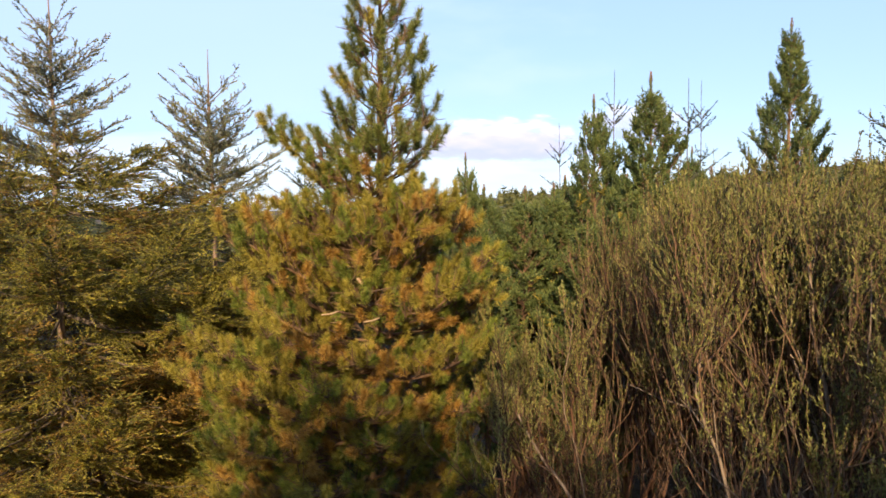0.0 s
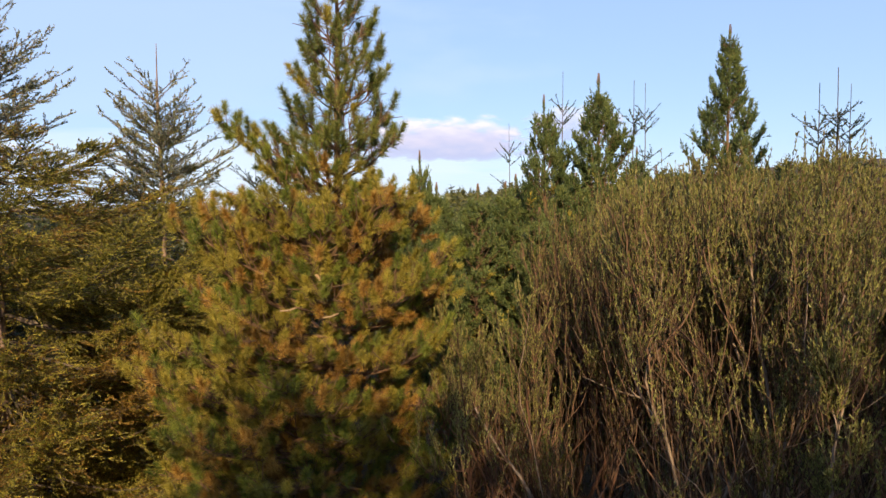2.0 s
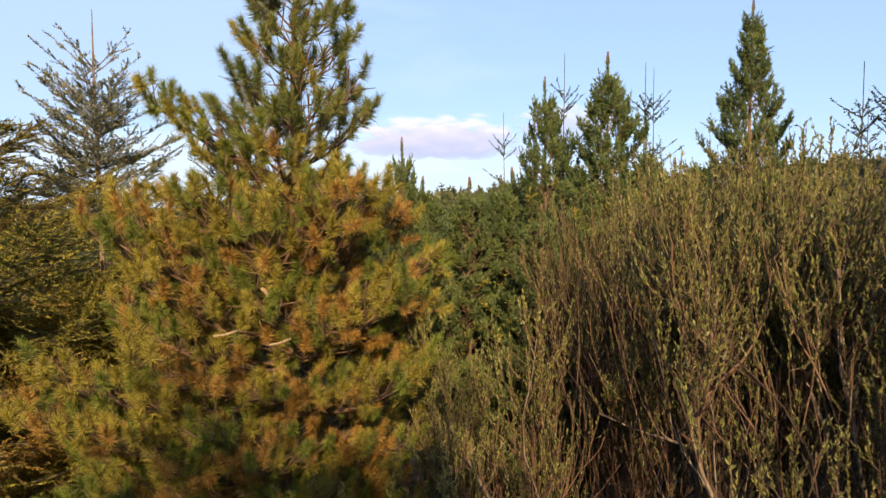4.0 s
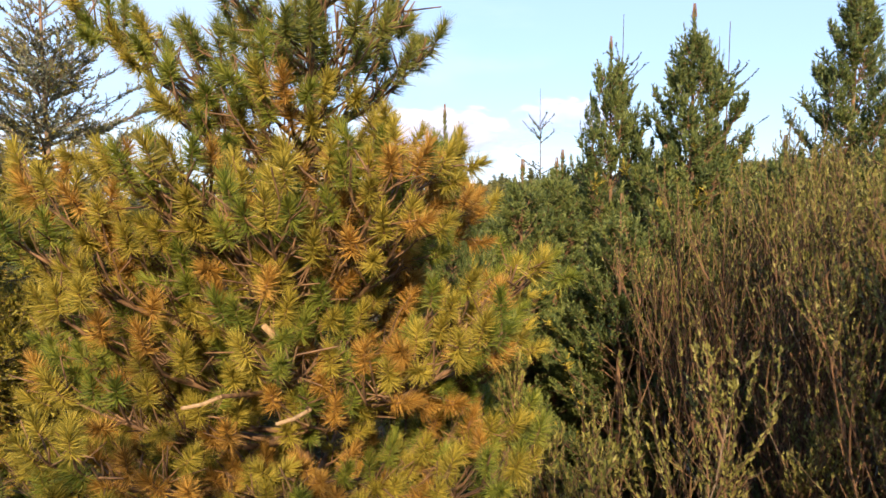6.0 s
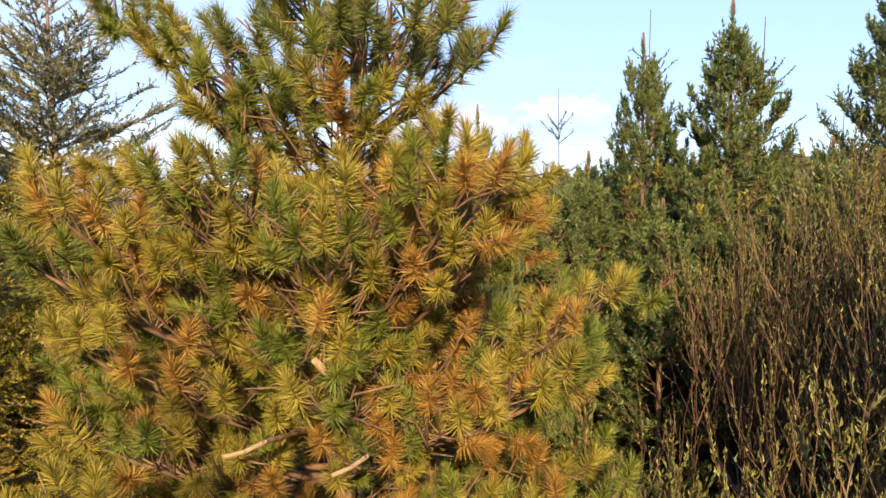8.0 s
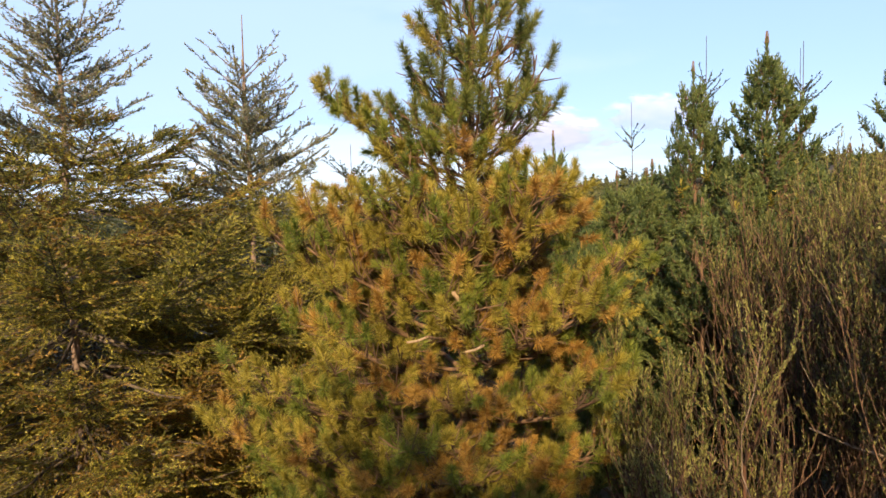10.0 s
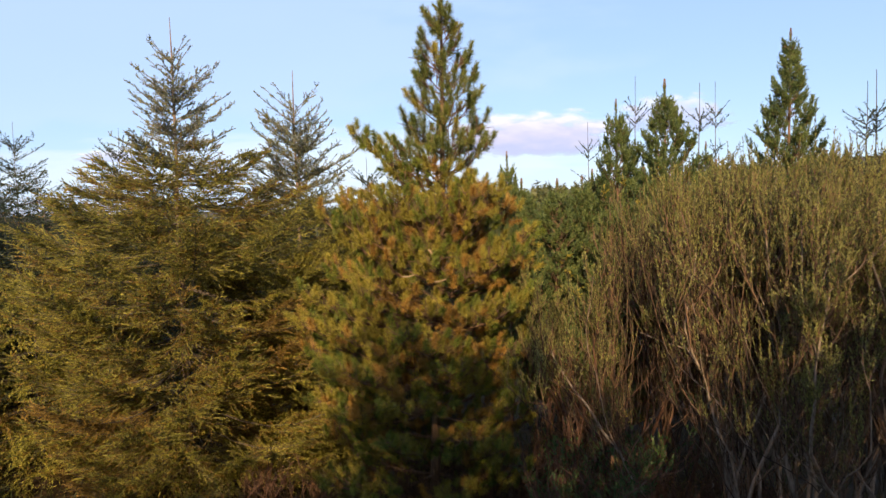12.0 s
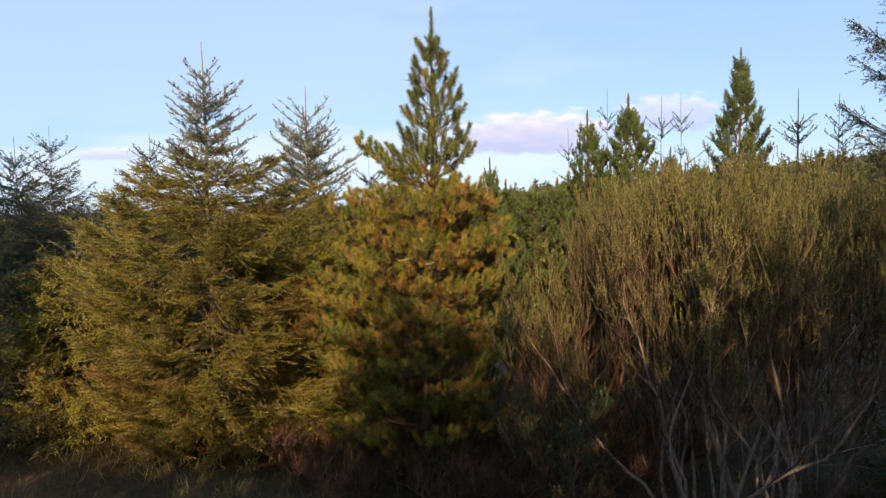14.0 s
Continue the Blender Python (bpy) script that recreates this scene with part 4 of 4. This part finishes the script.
for q in range(1, 27):
    x = -15.0 + q * 0.85 + 0.15 * math.sin(q * 2.1)
    # heights chosen by how far up the shade should reach
    h = 11.6 if x < -8.6 else 6.4 if x < -2.9 else 7.6 if x < -2.0 else 8.0 if x < 0.2 else 7.2 if x < 2.0 else 8.5
    again(back, x, -7.6 - 0.4 * math.sin(q * 1.3), h + 0.12 * math.sin(q * 1.7), 7.2, q * 77, 0.95)
# two taller unseen ones, added to shade the spruce beside the willow
for x, y, h, turn in [(5.3, -7.5, 12.2, 33), (6.6, -7.3, 11.8, 210)]:
    again(back, x, y, h, 7.2, turn, 1.1)

# ---- shrubs ----
willow("willow_shrub", "wide many-stemmed grey willow with crooked pale stems and leafy twigs", (2.7, 4.85), 4.28, 1.85, 51, stems=13, boughs=15, twigs=13)
willow("willow_shrub", "grey willow with pale stems that fork low above the ground", (3.5, 4.75), 4.35, 1.3, 56, stems=9, boughs=15, twigs=13)
willow("willow_shrub", "tall grey willow with dense pale-tipped upright twigs", (4.1, 5.4), 4.4, 1.3, 52, stems=9, boughs=14, twigs=12)
willow("willow_shrub", "willow thicket standing behind the wide willow", (3.0, 6.5), 4.45, 1.7, 53, stems=10, boughs=13, twigs=11)
willow("willow_shrub", "lower willow with thin reddish twigs beside the pines", (1.75, 6.5), 4.02, 1.0, 54, stems=9, boughs=12, twigs=11, leaf_count=9, stem_mat=RED_TWIG)
bush("dead_stem_shrub", "withered shrub of thin red-brown stems at the foot of the pine", (0.72, 5.6), 2.8, 0.35, 55, stems=7, laterals=4, shoots=3, leaf_count=5,
     stem_mat=RED_TWIG, twig_mat=RED_TWIG, leaf_mats=[RUST_LEAF], leaf_size=0.035, stem_radius=0.01, low_leaves=1.0)
bush("bramble", "low tangled bramble with small green leaves", (1.1, 4.7), 1.9, 0.55, 55, stems=10, laterals=6, shoots=4, leaf_count=10,
     stem_mat=RED_TWIG, twig_mat=RED_TWIG, leaf_mats=[BRAMBLE_LEAF], leaf_size=0.05, stem_radius=0.008, low_leaves=1.0, upright=0.6, twig_len=(0.2, 0.5))

scrub = bush("heather_clump", "dark twiggy clump of heather under the trees", (-0.4, 4.95), 0.75, 0.55, 57, stems=9, laterals=6, shoots=5, leaf_count=9,
             stem_mat=RED_TWIG, twig_mat=RED_TWIG, leaf_mats=[HEATHER, RUST_LEAF], leaf_size=0.022, stem_radius=0.006, low_leaves=0.9, upright=0.8, twig_len=(0.12, 0.3))
tagged(scrub, group="heather under the trees")
for x, y, turn, sc in [(0.45, 5.15, 40, 1.1), (-1.6, 5.3, 100, 0.9), (-2.5, 5.9, 160, 1.0), (1.5, 5.5, 220, 1.2), (0.1, 6.3, 280, 1.3), (-1.1, 6.2, 330, 1.2), (1.3, 3.7, 75, 0.8), (2.2, 5.9, 15, 1.2), (4.4, 4.0, 190, 0.9)]:
    m = pose(x, y, float(ground_height(x, y)), 0, 0, turn)
    copy_thing(scrub, m).scale = (sc, sc, sc)


# ---- ground cover and distance ----
def build_grass():
    rng = np.random.default_rng(61)
    count = 26000
    x, y = rng.uniform(-9, 7, count), rng.uniform(-2, 11, count)
    clump = np.sin(x * 1.7 + 0.5) * np.cos(y * 1.3) + np.sin(x * 4.1) * np.sin(y * 3.7)
    keep = rng.random(count) < 0.55 + 0.3 * clump
    x, y = x[keep], y[keep]
    base = np.column_stack([x, y, ground_height(x, y) - 0.02])
    way = unit(np.column_stack([rng.normal(0, 0.35, (len(x), 2)), np.ones(len(x))]))
    size = rng.uniform(0.12, 0.45, len(x))
    side = unit(np.cross(way, rng.normal(size=way.shape))) * 0.005
    mid = base + way * size[:, None] * 0.55
    tip = base + way * size[:, None] + np.column_stack([rng.normal(0, 0.08, (len(x), 2)), -0.03 * np.ones(len(x))])
    v = np.stack([base - side, base + side, mid + side * 0.8, mid - side * 0.8, tip], 1).reshape(-1, 3)
    i = np.arange(len(x))[:, None] * 5
    g = Geo()
    g.add(v, np.concatenate([i + np.array(q) for q in ([0, 1, 2], [0, 2, 3], [3, 2, 4])]))
    tagged(new("rough_grass", g.mesh("rough_grass", [GRASS])), "rough brownish green grass under the trees", "grass", kind="stuff")


def build_far_woods():
    """Far conifers as shaggy cones of many boughs."""
    rng = np.random.default_rng(62)
    g = Geo()
    for _ in range(2000):
        a, r = math.radians(rng.uniform(-44, 44)), rng.uniform(26, 190)
        if math.degrees(a) > 21 and rng.random() < 0.3:
            continue
        x, y = r * math.sin(a), r * math.cos(a)
        h = rng.uniform(1.2, 3.4) if rng.random() < 0.9 else rng.uniform(3.4, 4.6)
        n = 420 if r < 50 else 180 if r < 80 else 60
        u = rng.uniform(0, 1, n) ** 1.2
        phi = rng.uniform(0, 6.283, n)
        out = np.column_stack([np.cos(phi), np.sin(phi), rng.normal(-0.05, 0.3, n) + 0.5 * u])
        p = np.column_stack([np.full(n, x), np.full(n, y), float(ground_height(x, y)) + h * (0.02 + 0.9 * u)])
        reach = h * (0.34 * (1 - u) ** 0.8 + 0.05) * rng.uniform(0.6, 1.2, n)
        side = unit(np.cross(out, rng.normal(size=(n, 3)))) * (h * (0.028 if n > 400 else 0.055 if n > 100 else 0.14) * (1.1 - u))[:, None]
        v = np.stack([p - side, p + side, p + out * reach[:, None]], 1).reshape(-1, 3)
        g.add(v, np.arange(3 * n).reshape(-1, 3))
    tagged(new("far_woods", g.mesh("far_woods", [FAR_NEEDLES])), "distant young conifer plantation on the moor", "woods", kind="stuff")


build_grass()
build_far_woods()


# ---- broken stubs on the pine, and a stone on the ground ----
pine = bpy.data.objects["pine_tree"]
CUT = bark("broken_pine_wood", (0.24, 0.155, 0.085), (0.45, 0.31, 0.18), 60)
for start, end, r in [((-0.60, 5.36, 3.30), (-0.67, 5.26, 3.40), 0.014), ((-0.82, 5.22, 3.15), (-0.93, 5.12, 3.14), 0.008), ((-0.50, 5.2, 3.1), (-0.60, 5.08, 3.09), 0.008)]:
    a, b = Vector(start) - pine.location, Vector(end) - pine.location
    g = Geo()
    line = np.array([a, a.lerp(b, 0.5) + Vector((0, 0, -0.008)), b, b + (b - a) * 0.02])
    tubes(g, line[None], np.array([[r, r * 0.95, r * 0.85, 0.001]]), 8)
    stub = part("broken_stub", g, [CUT], pine, "pale broken branch stub", smooth=True)
    g = Geo()
    foot = Vector((0.11, 0.0, a.z - 0.12))
    line = np.array([foot, foot.lerp(a, 0.55) + Vector((0, 0, -0.03)), a, a.lerp(b, 0.12)])
    tubes(g, line[None], np.array([[r * 1.4, r * 1.25, r * 1.08, r * 1.05]]), 7)
    part("dead_limb", g, [PINE_BARK], stub, smooth=True)


def build_stone():
    rng = np.random.default_rng(71)
    bm = bmesh.new()
    bmesh.ops.create_icosphere(bm, subdivisions=3, radius=1.0)
    for v in bm.verts:
        n = noise.noise(v.co * 1.7) * 0.22 + noise.noise(v.co * 5.0) * 0.06
        v.co = Vector((v.co.x * 0.15, v.co.y * 0.10, v.co.z * 0.06)) * (1 + n)
    me = bpy.data.meshes.new("stone")
    bm.to_mesh(me)
    bm.free()
    me.materials.append(bark("grey_stone", (0.20, 0.19, 0.17), (0.42, 0.40, 0.36), 25, 1.0))
    me.shade_smooth()
    ob = new("stone", me)
    ob.location = (STONE[0], STONE[1], float(ground_height(*STONE)) + 0.03)
    tagged(ob, "small pale grey stone lying in the litter", "stone")


STONE = (1.02, 5.78)
build_stone()
